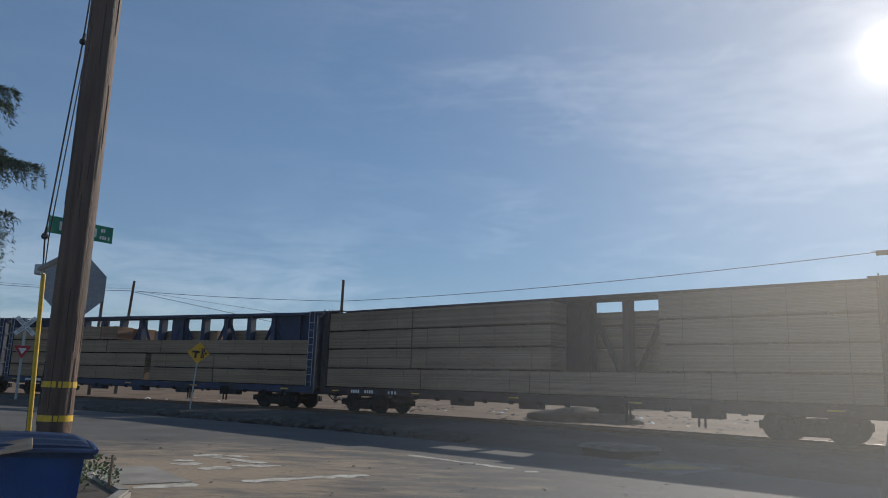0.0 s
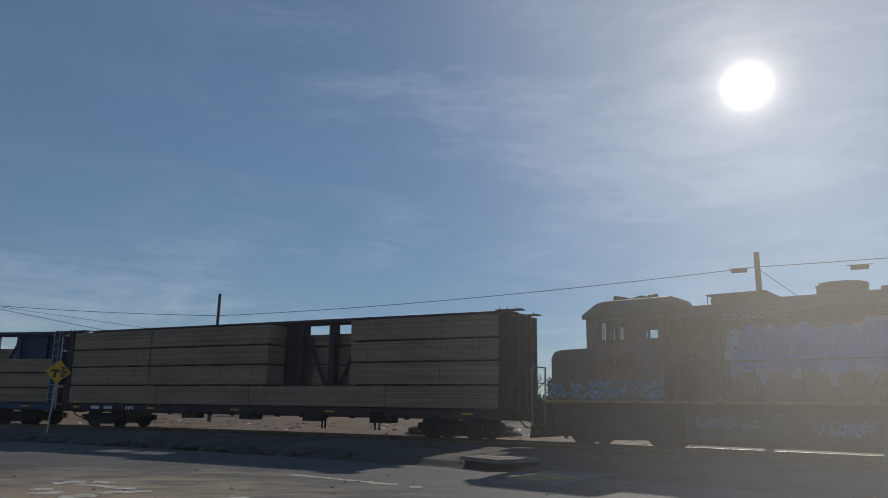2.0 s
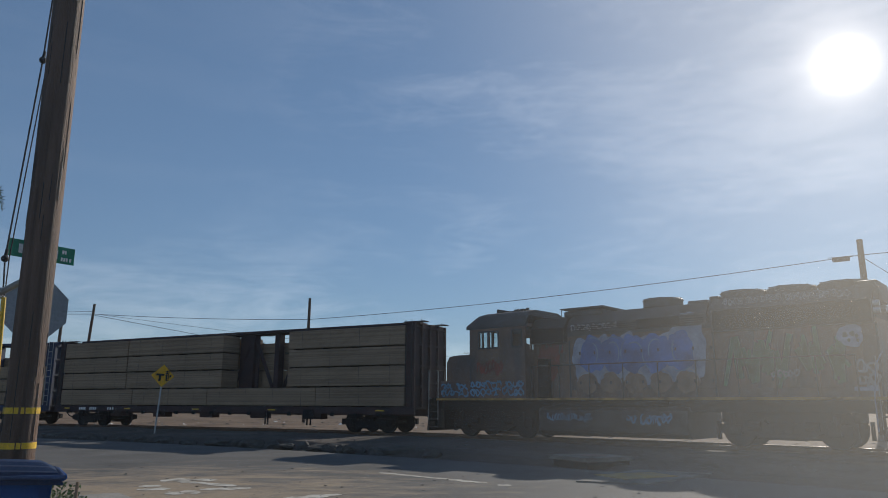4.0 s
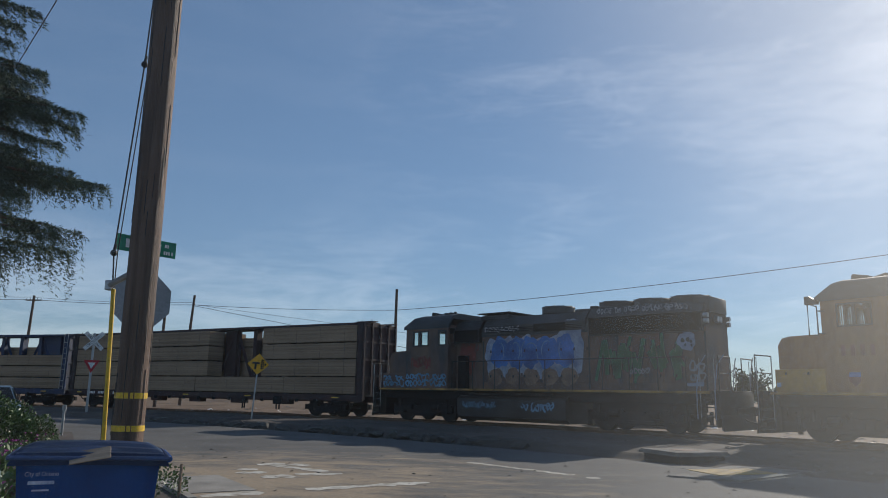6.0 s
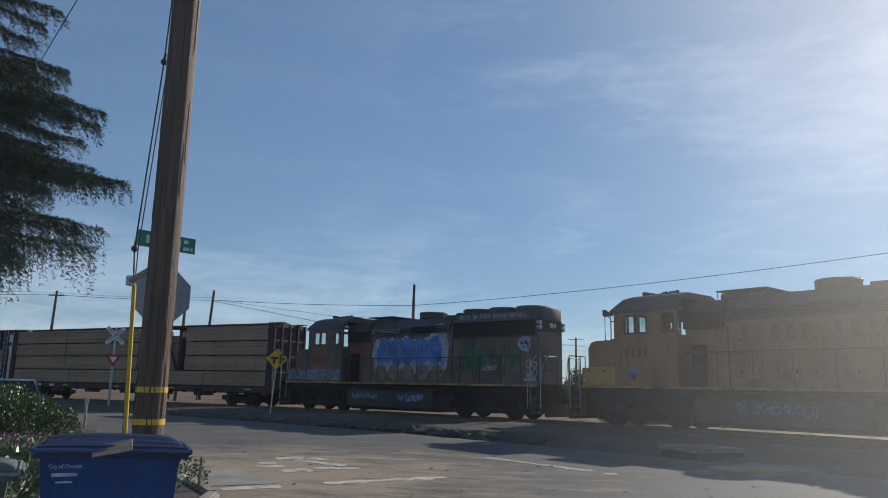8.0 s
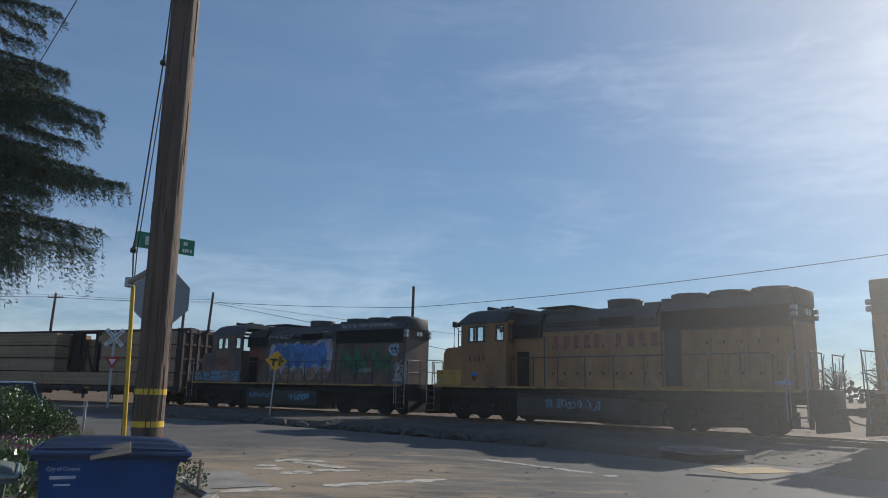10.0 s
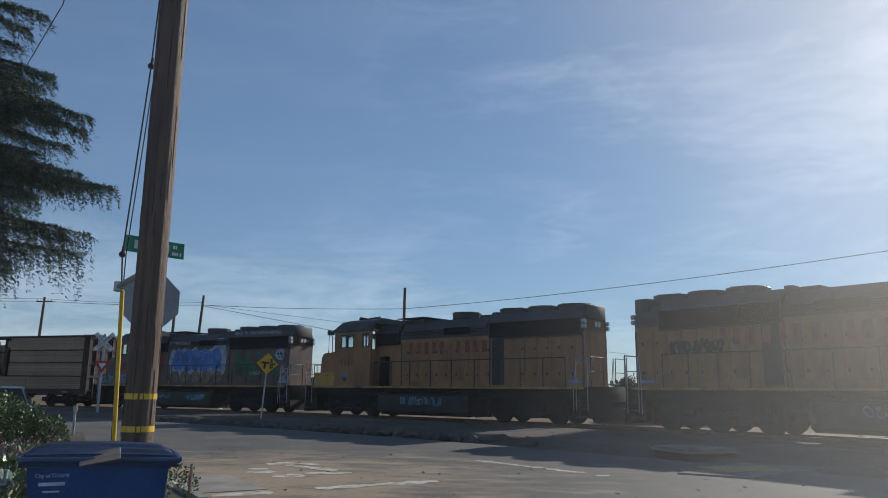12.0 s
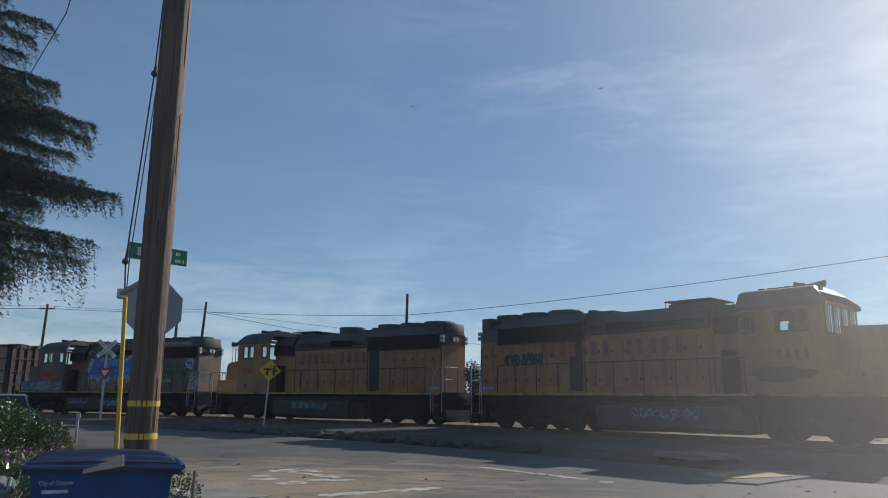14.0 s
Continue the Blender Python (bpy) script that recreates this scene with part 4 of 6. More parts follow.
        for dx in (0, 0.62):
            tube(bm, [(X(tail - 0.75 + dx), s * 1.56, 0.55), (X(tail - 0.75 + dx), s * 1.56, 1.5), (X(tail - 0.65 + dx), s * 1.5, 2.25), (X(tail - 0.5 + dx), s * 1.3, 2.55)], 0.018, 6)
        part("grab_iron", bm, M["pale_spray"], root, "pale painted bent grab iron")
    # sand boxes, bell and pipes on the roof
    bm = B()
    for x in (cab0 + 1.35, cab0 + 1.6, cab0 + 1.9, cab0 + 2.2):
        box(bm, X(x) - 0.09, X(x) + 0.09, -0.55, 0.55, h, h + 0.06 + 0.05 * ((x * 7) % 2), 0.01)
    tube(bm, [(X(16.5), 0.45, 4.5), (X(16.85), 0.45, 4.5), (X(16.95), 0.45, 4.2)], 0.025, 6)
    part("roof_piping", bm, gry, hood)
    # fuel tank
    bm = B()
    ribbed(bm, [(-1.1, 0.16), (-1.38, 0.32), (-1.46, 0.75), (-1.42, 1.05), (-1.2, 1.2), (1.2, 1.2), (1.42, 1.05), (1.46, 0.75), (1.38, 0.32), (1.1, 0.16)], X(6.13), X(11.71))
    tank = part("fuel_tank", bm, M["dark_steel"], root, "black fuel tank with spray paint", smooth=True)
    bm = B()
    for y in (-1.33, 1.33):
        cyl(bm, (X(6.6), y * 0.85, 1.24), (X(11.0), y * 0.85, 1.24), 0.15, seg=14)
    part("air_reservoir", bm, M["grime"], tank)
    for s in (-1, 1):
        bm = B()
        scribble(bm, X(6.5 if seed == 1 else 7.6), X(8.3 if seed == 1 else 10.2), 0.62, 0.98, s * 1.475, rng, 16 if seed == 1 else (12 if seed == 2 else 9), 0.014, 1.0)
        if seed == 1:
            scribble(bm, X(9.6), X(11.2), 0.62, 0.95, s * 1.475, rng, 9, 0.03, 1.0)
        part("graffiti_tag", bm, M["lightblue_spray"], tank)
    # trucks and wheels
    for xc in (t1, t2):
        bm = B()
        truck_frame(bm, xc, reach, 0.508, True)
        part("truck", bm, M["grime"], root)
        for k in (-1, 0, 1) if wide_cab else (-1, 1):
            w = same("wheelset", WHEEL_L, root, pose(xc + k * reach, 0, 0.508))
            WHEELS.append((w, 0.508, -1 if turned else 1))
    for xc, sd in ((X(0.1), -1), (X(L - 0.1 + rear), 1)):
        bm = B()
        coupler(bm, xc, sd)
        part("coupler", bm, M["grime"], root)
    # pilots, steps and end rails
    for x, s in ((0.75, -1), (tail, 1)):
        bm = B()
        prism(bm, [(X(x), 0.2), (X(x + s * 0.1), 0.18), (X(x + s * 0.04), 0.7), (X(x), 0.7)], -1.45, 1.45)
        part("pilot", bm, M["grime"], root)
        bm = B()
        for y in (-1.5, -0.5, 0.5, 1.5):
            tube(bm, [(X(x), y, 1.45), (X(x), y, 2.5)], 0.02)
        for y in (-1.5, 0.5):
            tube(bm, [(X(x), y, 2.5), (X(x), y + 1.0, 2.5)], 0.02)
            tube(bm, [(X(x), y, 2.0), (X(x), y + 1.0, 2.0)], 0.016)
        part("end_rail", bm, M["dark_steel"], root)
        for y in (-1.36, 1.36):
            bm = B()
            xs = 1.08 if s < 0 else tail - 0.38
            for i in range(4):
                box(bm, X(xs) - 0.24, X(xs) + 0.24, y - 0.2, y + 0.2, 0.32 + 0.3 * i, 0.36 + 0.3 * i)
            for dx in (-0.25, 0.25):
                box(bm, X(xs) + dx - 0.012, X(xs) + dx + 0.012, y - 0.2, y + 0.2, 0.3, 1.4)
            part("step", bm, M["dark_steel"], root)
            bm = B()
            for dx in (-0.25, 0.25):
                tube(bm, [(X(xs) + dx, y * 1.14, 0.6), (X(xs) + dx, y * 1.14, 2.45)], 0.014)
            part("grab_rail", bm, M["steel"], root)
    posts = [X(x) for x in (5.9, 7.08, 8.3, 9.58, 10.83, 12.1, 13.4, 14.5, 15.6, 16.63)]
    for s in (-1, 1):
        handrail(root, posts, 1.47, 2.5, s * 1.53)
    # the body stands 12 per cent taller over the walkway
    for ob in root.children_recursive:
        if ob.name.startswith("graffiti") or ob.name.startswith("lettering") or ob.name.startswith("number_bars"):
            tagged(ob, kind="stuff")
    done = set()
    for ob in root.children_recursive:
        if ob.location.z > 1.47:
            ob.location.z = 1.47 + (ob.location.z - 1.47) * 1.12
        elif ob.data.name not in done and ob.data not in (WHEEL_L, door, latch):
            done.add(ob.data.name)
            for v in ob.data.vertices:
                if v.co.z > 1.47:
                    v.co.z = 1.47 + (v.co.z - 1.47) * 1.12
    sm = front + mid
    ROLLING.append((root, sm, 5.35, turned))
    return root


def lumber_car(label, start, paint, stacks, length=24.95, seed=5):
    """A centre-beam flat car: a deck, two end walls, a trussed middle beam, and packs of boards on both sides."""
    rng = random.Random(seed)
    root = thing("lumber_car", label, "freight car", group="lumber cars of the train")
    mid = length / 2

    def X(x):
        return x - mid
    b0, b1 = 0.82, length - 0.82                 # insides of the end walls
    bm = B()
    box(bm, X(0.35), X(length - 0.35), -0.3, 0.3, 0.72, 1.0, 0.02)
    for s in (-1, 1):
        box(bm, X(0.4), X(length - 0.4), s * 1.36 - 0.05, s * 1.36 + 0.05, 0.80, 1.10, 0.01)
    x = 0.5
    while x < length - 0.4:
        box(bm, X(x), X(x + 0.14), -1.36, 1.36, 0.86, 1.06)
        x += 0.93
    box(bm, X(0.4), X(length - 0.4), -1.40, 1.40, 1.06, 1.10)
    for k in range(5):
        xx = 5 + k * 3.4
        box(bm, X(xx), X(xx + 0.9), -1.2, -0.7, 0.55, 0.85, 0.03)
    deck = part("deck", bm, paint, root)
    # plates, winches and tie-downs on the side sill
    bm = B()
    x = 1.6
    while x < length - 1.5:
        for s in (-1, 1):
            box(bm, X(x), X(x + 0.2), s * 1.43 - 0.03, s * 1.43 + 0.03, 0.70, 0.86, 0.01)
        x += 1.24
    tagged(part("winch", bm, M["grime"], deck), kind="stuff")
    bm = B()
    for x in (2.6, 2.75, 2.9, 3.05, 3.5, 3.65, 3.8, 3.95, 5.0, 5.2, 5.4):
        box(bm, X(x), X(x + 0.1), -1.424, -1.415, 0.88, 1.02)
    tagged(part("marking", bm, M["sign_white"], deck, "white car markings reduced to bars"), kind="stuff")
    bm = B()
    box(bm, 0, 0.45, -1.423, -1.415, 0.93, 0.98)
    flash = finish("reflector", bm, M["yellow"])
    for x in (1.3, 6.4, 11.5, 16.5, 22.6):
        same("reflector", flash, deck, pose(X(x), 0, 0))
    bm = B()
    box(bm, X(length - 6.3), X(length - 5.7), -1.46, -1.43, 0.55, 0.98)
    part("placard", bm, M["grime"], deck)
    bm = B()
    box(bm, 0, 0.05, -1.44, -1.38, 0.28, 0.9)
    leg = finish("placard_leg", bm, M["grime"])
    for x in (length - 6.1, length - 5.9, length - 8.6, length - 8.45):
        same("placard_leg", leg, deck, pose(X(x), 0, 0))
    # end walls
    for x, s in ((0.5, -1), (length - 0.82, 1)):
        bm = B()
        box(bm, X(x), X(x + 0.32), -1.42, 1.42, 1.1, 4.72, 0.02)
        wall = part("end_wall", bm, paint, root)
        face = X(x) + (0.32 if s > 0 else 0)
        bm = B()
        box(bm, min(0, s * 0.1), max(0, s * 0.1), -0.05, 0.05, 1.1, 4.7)
        rib = finish("upright_rib", bm, paint)
        for y in (-1.36, -0.7, 0, 0.7, 1.36):
            same("upright_rib", rib, wall, pose(face, y, 0))
        bm = B()
        box(bm, min(0, s * 0.07), max(0, s * 0.07), -1.4, 1.4, 0, 0.1)
        bar = finish("cross_rib", bm, paint)
        for z in (1.9, 2.8, 3.7, 4.5):
            same("cross_rib", bar, wall, pose(face, 0, z))
        bm = B()
        xx = X(x) + 0.16
        for z in [1.3 + 0.36 * i for i in range(9)]:
            tube(bm, [(xx - 0.14, -1.48, z), (xx + 0.14, -1.48, z)], 0.016, 5)
        for dx in (-0.15, 0.15):
            tube(bm, [(xx + dx, -1.47, 1.1), (xx + dx, -1.47, 4.8)], 0.018, 5)
        part("ladder", bm, M["dark_steel"] if paint is M["rust"] else M["steel"], wall)
        for y in (-0.9, 0.9):
            bm = B()
            box(bm, xx - 0.5, xx + 0.55, y - 0.2, y + 0.2, 4.74, 4.78)
            tube(bm, [(xx + s * 0.3, y, 4.78), (xx + s * 0.3, y, 4.88)], 0.015, 4)
            part("roof_walk", bm, paint, wall)
    # middle beam
    bm = B()
    box(bm, X(b0), X(b1), -0.42, 0.42, 4.68, 4.82, 0.01)
    box(bm, X(b0), X(b1), -0.09, 0.09, 4.6, 4.68)
    box(bm, X(b0), X(b1), -0.12, 0.12, 1.1, 1.3)
    beam = part("centre_beam", bm, paint, root, "trussed middle beam")
    bm = B()
    box(bm, -0.14, 0.14, -0.2, 0.2, 1.1, 4.68)
    post = finish("post", bm, paint)
    bays = 14
    step = (b1 - b0) / bays
    for i in range(1, bays):
        same("post", post, beam, pose(X(b0 + i * step), 0, 0))
    for i in range(1, bays - 1):
        bm = B()
        xa, xb = X(b0 + i * step), X(b0 + (i + 1) * step)
        if i % 2:
            xa, xb = xb, xa
        tube(bm, [(xa, 0, 4.65), (xb, 0, 1.3)], 0.11, 4)
        part("brace", bm, paint, beam)
    bm = B()
    bm.free()
    for xa, xb in ((b0, b0 + 3.2), (13.2, 14.5), (b1 - 3.2, b1)):
        bm = B()
        box(bm, X(xa), X(xb), -0.02, 0.02, 1.3, 4.6)
        part("web", bm, paint, beam, "solid panel in a bay of the truss")
    # packs of boards
    bm = B()
    box(bm, -0.05, 0.05, -1.05, 0, 0, 0.045)
    strip_me = finish("bearing_strip", bm, M["old_wood"])
    for near, x0, x1, z0, z1, kind in stacks:
        s = -1 if near else 1
        x = x0 + rng.uniform(0, 0.02)
        bm = B()
        o = rng.uniform(-0.015, 0.015)
        y0, y1 = sorted((s * 0.28, s * (1.40 + o)))
        box(bm, X(x), X(x1 - 0.05 + rng.uniform(0, 0.02)), y0, y1, z0 + 0.05, z1 - 0.02, 0.012)
        pk = part("lumber_pack", bm, M["lumber_red" if kind else "lumber"], root, "strapped pack of pale sawn boards")
        bm = B()
        cnt = max(2, int((x1 - x0) / 1.6))
        for i in range(cnt):
            xx = X(x0 + (x1 - x0) * (i + 0.5) / cnt)
            box(bm, xx - 0.007, xx + 0.007, min(y0, y1) - 0.004, max(y0, y1) + 0.004, z0 + 0.043, z1 + 0.004)
        tagged(part("strap", bm, M["old_wood"], pk), kind="stuff")
        for i in range(cnt):
            same("bearing_strip", strip_me, pk, pose(X(x0 + (x1 - x0) * (i + 0.2) / cnt), s * 0.3 if s < 0 else s * 1.36, z0))
    # trucks
    for xc in (X(3.0), X(length - 3.0)):
        bm = B()
        truck_frame(bm, xc, 0.89, 0.457, False)
        part("truck", bm, M["grime"], root)
        for k in (-1, 1):
            w = same("wheelset", WHEEL_C, root, pose(xc + k * 0.89, 0, 0.457))
            WHEELS.append((w, 0.457, 1))
    for xc, sd in ((X(0.05), -1), (X(length - 0.05), 1)):
        bm = B()
        coupler(bm, xc, sd)
        part("coupler", bm, M["grime"], root)
    ROLLING.append((root, start + mid, mid - 3.0, False))
    return root


def full_stacks():
    """Packs on the fully loaded car: a bottom tier all along, three tiers with a bay left open."""
    out = []
    for near in (True, False):
        for x0, x1 in ((0.85, 6.9), (6.9, 12.45), (12.45, 19.3), (19.3, 24.1)):
            out.append((near, x0, x1, 1.10, 1.98, 0))
        for z0, z1 in ((1.98, 2.87), (2.87, 3.71), (3.71, 4.60)):
            for x0, x1 in ((0.85, 6.3), (6.3, 13.4)) if near else ((0.85, 6.3), (6.3, 13.4), (13.4, 17.6)):
                out.append((near, x0, x1, z0, z1 - (0.34 if x0 > 13 and z1 > 4.2 else 0), 0))
            out.append((near, 17.6, 24.1, z0, z1, 0))
    return out


def part_stacks():
    """Packs on the partly emptied car."""
    out = []
    for near in (True, False):
        for z0, z1 in ((1.10, 1.85), (1.85, 2.6)):
            for x0, x1 in ((0.85, 6.5), (6.5, 12.9), (13.3, 18.0), (18.0, 24.1)):
                out.append((near, x0, x1, z0, z1, 0))
        for x0, x1 in ((0.85, 5.2), (5.2, 9.6), (9.6, 14.0), (14.0, 18.4), (18.4, 24.1)):
            out.append((near, x0, x1, 2.6, 3.35, 0))
        for x0, x1 in ((0.85, 5.2), (5.2, 9.0)):
            out.append((near, x0, x1, 3.35, 4.15, 0))
        out.append((near, 9.0, 10.4, 3.35, 4.15, 1))
    for x0, x1 in ((11.5, 16.5), (17.5, 23.5)):
        out.append((False, x0, x1, 3.35, 4.0, 0))
    return out


lumber_car("rust brown centre-beam car loaded with pale lumber", -24.1, M["rust"], full_stacks(), seed=5)
lumber_car("dark blue centre-beam car partly loaded with lumber", -49.05, M["car_blue"], part_stacks(), seed=6)
lumber_car("dark blue centre-beam car loaded with lumber packs", -74.0, M["car_blue"], full_stacks(), seed=7)
locomotive("yellow and grey diesel locomotive covered in graffiti", 0.85, False, False, 1)
locomotive("faded yellow diesel locomotive with red bars", 19.33, False, False, 2, rear=0.38)
locomotive("yellow diesel locomotive with a wide cab", 38.58, True, True, 3, rear=0.38)

# place of the lumber end of the rust brown car along the track, time by time
TRAIN = [(0, -2.56), (0.5, -4.52), (1, -6.56), (1.5, -8.76), (2, -11.01), (4.5, -21.68), (5, -23.81), (5.5, -25.94), (6, -28.03), (6.5, -30.12),
         (7, -32.18), (7.5, -34.2), (8, -36.19), (10.5, -46.07), (11, -48.06), (11.5, -50.03), (12, -52.02), (12.5, -54.03), (13, -56.01), (13.5, -57.96), (14, -59.92)]


def train_at(t):
    ts, ss = [r[0] for r in TRAIN], [r[1] for r in TRAIN]
    fit = np.polynomial.Polynomial.fit(ts, ss, 7)
    return float(fit(t))


def motions():
    for root, sm, half, turned in ROLLING:
        rows = []
        for i in range(57):
            t = i * 0.25
            s = train_at(t) + sm
            a, b = track(s - half)[0], track(s + half)[0]
            m = (a + b) / 2
            head = math.degrees(math.atan2(b.y - a.y, b.x - a.x)) + (180 if turned else 0)
            rows.append((t, pose(m.x, m.y, RAIL_Z, 0, 0, head)))
        walk(root, rows)
    for b, yaw, rows in BIRDS:
        walk(b, [(t, pose(x, y, z, 0, 12, yaw)) for t, x, y, z in rows])
    s0 = train_at(0)
    for w, r, sense in WHEELS:
        p = w.matrix_basis.translation.copy()
        rows = []
        for i in range(101):
            t = i * 0.14
            rows.append((t, pose(p.x, p.y, p.z, 0, sense * math.degrees((train_at(t) - s0) / r), 0)))
        walk(w, rows)


# ------------------------------------------------------------- street corner
def utility_pole():
    root = thing("utility_pole", "brown wooden utility pole with two yellow bands", "utility pole", pose(-3.347, 6.6, 0.1))
    bm = B()
    rings, seg = 26, 20
    prev = None
    for i in range(rings):
        z = -0.2 + 11.4 * i / (rings - 1)
        r = 0.1405 - 0.0010 * z
        ring = []
        for k in range(seg):
            a = k * math.tau / seg
            w = 1 + 0.02 * noise.noise(Vector((3 * math.cos(a), 3 * math.sin(a), z * 0.5)))
            ring.append(bm.verts.new((r * w * math.cos(a) - 0.002 * z, r * w * math.sin(a) - 0.004 * z, z)))
        if prev:
            for k in range(seg):
                bm.faces.new((prev[k], prev[(k + 1) % seg], ring[(k + 1) % seg], ring[k]))
        prev = ring
    bm.faces.new(prev)
    part("shaft", bm, M["pole_wood"], root, smooth=True)
    for z in (0.995, 1.285):
        bm = B()
        cyl(bm, (-0.004, -0.003, z - 0.026), (-0.004, -0.003, z + 0.026), 0.1425, 0.1425, 24)
        part("reflective_band", bm, M["yellow"], root, "yellow reflective band", smooth=True)
    # drying cracks
    rng = random.Random(4)
    bm = B()
    for _ in range(26):
        a, z, h = rng.uniform(3.2, 6.4), rng.uniform(0.6, 5.6), rng.uniform(0.15, 0.7)
        r = 0.1405 - 0.0010 * z + 0.0008
        tube(bm, [(r * math.cos(a) - 0.002 * z, r * math.sin(a) - 0.004 * z, z), ((r - 0.0015) * math.cos(a + 0.02) - 0.002 * (z + h), (r - 0.0015) * math.sin(a + 0.02) - 0.004 * (z + h), z + h)], 0.0035, 4)
    tagged(part("crack", bm, M["black"], root), kind="stuff")
    bm = B()
    tube(bm, [(-0.08, -0.03, 2.43), (-0.54, 0.39, 2.36)], 0.03, 8)
    box(bm, -0.57, -0.50, 0.35, 0.43, 2.31, 2.41, 0.01)
    part("guy_bracket", bm, M["steel"], root, "galvanised strut that holds the guy wire off")
    return root


utility_pole()


def guy_wire():
    root = thing("guy_wire", "sidewalk guy wire with a yellow plastic guard", "guy wire", pose(-3.79, 7.02, 0.1))
    bm = B()
    tube(bm, [(0, 0, -0.1), (-0.06, -0.03, 2.33), (-0.08, -0.04, 2.69), (0.13, -0.21, 4.65), (0.30, -0.36, 7.4), (0.42, -0.42, 9.6)], 0.0085, 6)
    tube(bm, [(-0.045, -0.03, 2.33), (-0.03, -0.06, 2.69), (0.20, -0.25, 4.65), (0.34, -0.38, 7.2)], 0.006, 6)
    part("wire", bm, M["dark_steel"], root)
    bm = B()
    tube(bm, [(0.03, 0.0, -0.1), (-0.05, -0.03, 2.32)], 0.021, 12)
    part("guard", bm, M["yellow"], root, "yellow plastic guard tube", smooth=True)
    for p in ((-0.08, -0.04, 2.69), (0.13, -0.21, 4.65)):
        bm = B()
        bmesh.ops.create_uvsphere(bm, u_segments=10, v_segments=8, radius=0.035, matrix=Matrix.Translation(p))
        cyl(bm, (p[0], p[1], p[2]), (p[0] + 0.01, p[1], p[2] + 0.09), 0.016, seg=8)
        part("clamp", bm, M["dark_steel"], root)


guy_wire()


def flat_sign(bm, outline, depth=0.004):
    prism(bm, outline, -depth, depth)


def stop_sign():
    root = thing("stop_sign", "octagonal road sign seen from its grey back", "road sign", pose(-4.93, 9.74, 0.1, 0, 0, 35))
    bm = B()
    r = 0.385 / math.cos(math.pi / 8)
    flat_sign(bm, [(r * math.cos(math.pi / 8 + i * math.pi / 4), 2.55 + r * math.sin(math.pi / 8 + i * math.pi / 4)) for i in range(8)])
    part("sign_plate", bm, M["sign_back"], root, "bare aluminium back of the plate")
    bm = B()
    box(bm, -0.025, 0.025, 0.006, 0.05, -0.1, 3.55, 0.004)
    part("sign_post", bm, M["steel"], root)
    for rz, z, x0, x1, nm in ((-10 + 65, 3.32, -0.44, 0.46, "green street name blade, letters reduced to bars"), (-55 + 20, 3.32, -0.3, 0.25, "green street name blade seen end on")):
        blade = thing("street_sign", "", "", pose(0, 0.03, 0, 0, 0, rz - 35 if z else 0))
        blade.parent = root
        bm = B()
        box(bm, x0, x1, -0.004, 0.004, z - 0.115, z + 0.115, 0.003)
        b = part("name_plate", bm, M["sign_green"], blade, nm)
        bm = B()
        for x, w, h0, h1 in ((-0.30, 0.05, -0.06, 0.06), (-0.22, 0.05, -0.06, 0.03), (-0.14, 0.05, -0.06, 0.03), (-0.06, 0.05, -0.06, 0.06), (0.02, 0.05, -0.06, 0.03), (0.10, 0.05, -0.06, 0.03), (0.18, 0.04, -0.06, 0.06), (0.28, 0.03, 0.02, 0.07), (0.32, 0.02, 0.02, 0.07), (0.27, 0.025, -0.08, -0.03), (0.305, 0.025, -0.08, -0.03), (0.34, 0.025, -0.08, -0.03), (0.39, 0.025, -0.08, -0.03)):
            if x0 < x and x + w < x1:
                box(bm, x, x + w, -0.007, -0.004, z + h0, z + h1)
        tagged(part("letter_bar", bm, M["sign_white"], b), kind="stuff")


stop_sign()


def crossing_warning():
    root = thing("warning_sign", "yellow diamond sign warning of a parallel railway", "road sign", pose(-10.34, 30.92, 0.05, 0, 3.5, 22))
    bm = B()
    d = 0.455
    flat_sign(bm, [(-d, 2.5), (0, 2.5 - d), (d, 2.5), (0, 2.5 + d)])
    plate = part("sign_plate", bm, M["sign_yellow"], root)
    bm = B()
    box(bm, -0.26, 0.06, -0.009, -0.004, 2.5, 2.58)
    box(bm, -0.15, -0.06, -0.009, -0.004, 2.28, 2.5)
    part("road_symbol", bm, M["black"], plate, "black T-shaped road symbol")
    bm = B()
    box(bm, 0.13, 0.17, -0.009, -0.004, 2.3, 2.72)
    for i in range(5):
        box(bm, 0.09, 0.24, -0.010, -0.0095, 2.32 + 0.085 * i, 2.36 + 0.085 * i)
    box(bm, 0.21, 0.235, -0.009, -0.004, 2.3, 2.72)
    box(bm, 0.26, 0.33, -0.009, -0.004, 2.46, 2.55)
    part("track_symbol", bm, M["black"], plate, "black railway track symbol")
    bm = B()
    box(bm, -0.03, 0.03, 0.006, 0.05, -0.15, 2.7)
    part("sign_post", bm, M["steel"], root)


crossing_warning()


def words(body, size, parent, m, material, name="wording"):
    cu = bpy.data.curves.new(name, "FONT")
    cu.body, cu.size, cu.align_x, cu.align_y, cu.extrude = body, size, "CENTER", "CENTER", 0.001
    cu.materials.append(material)
    ob = new(name, cu)
    ob.parent, ob.matrix_basis = parent, m
    return ob


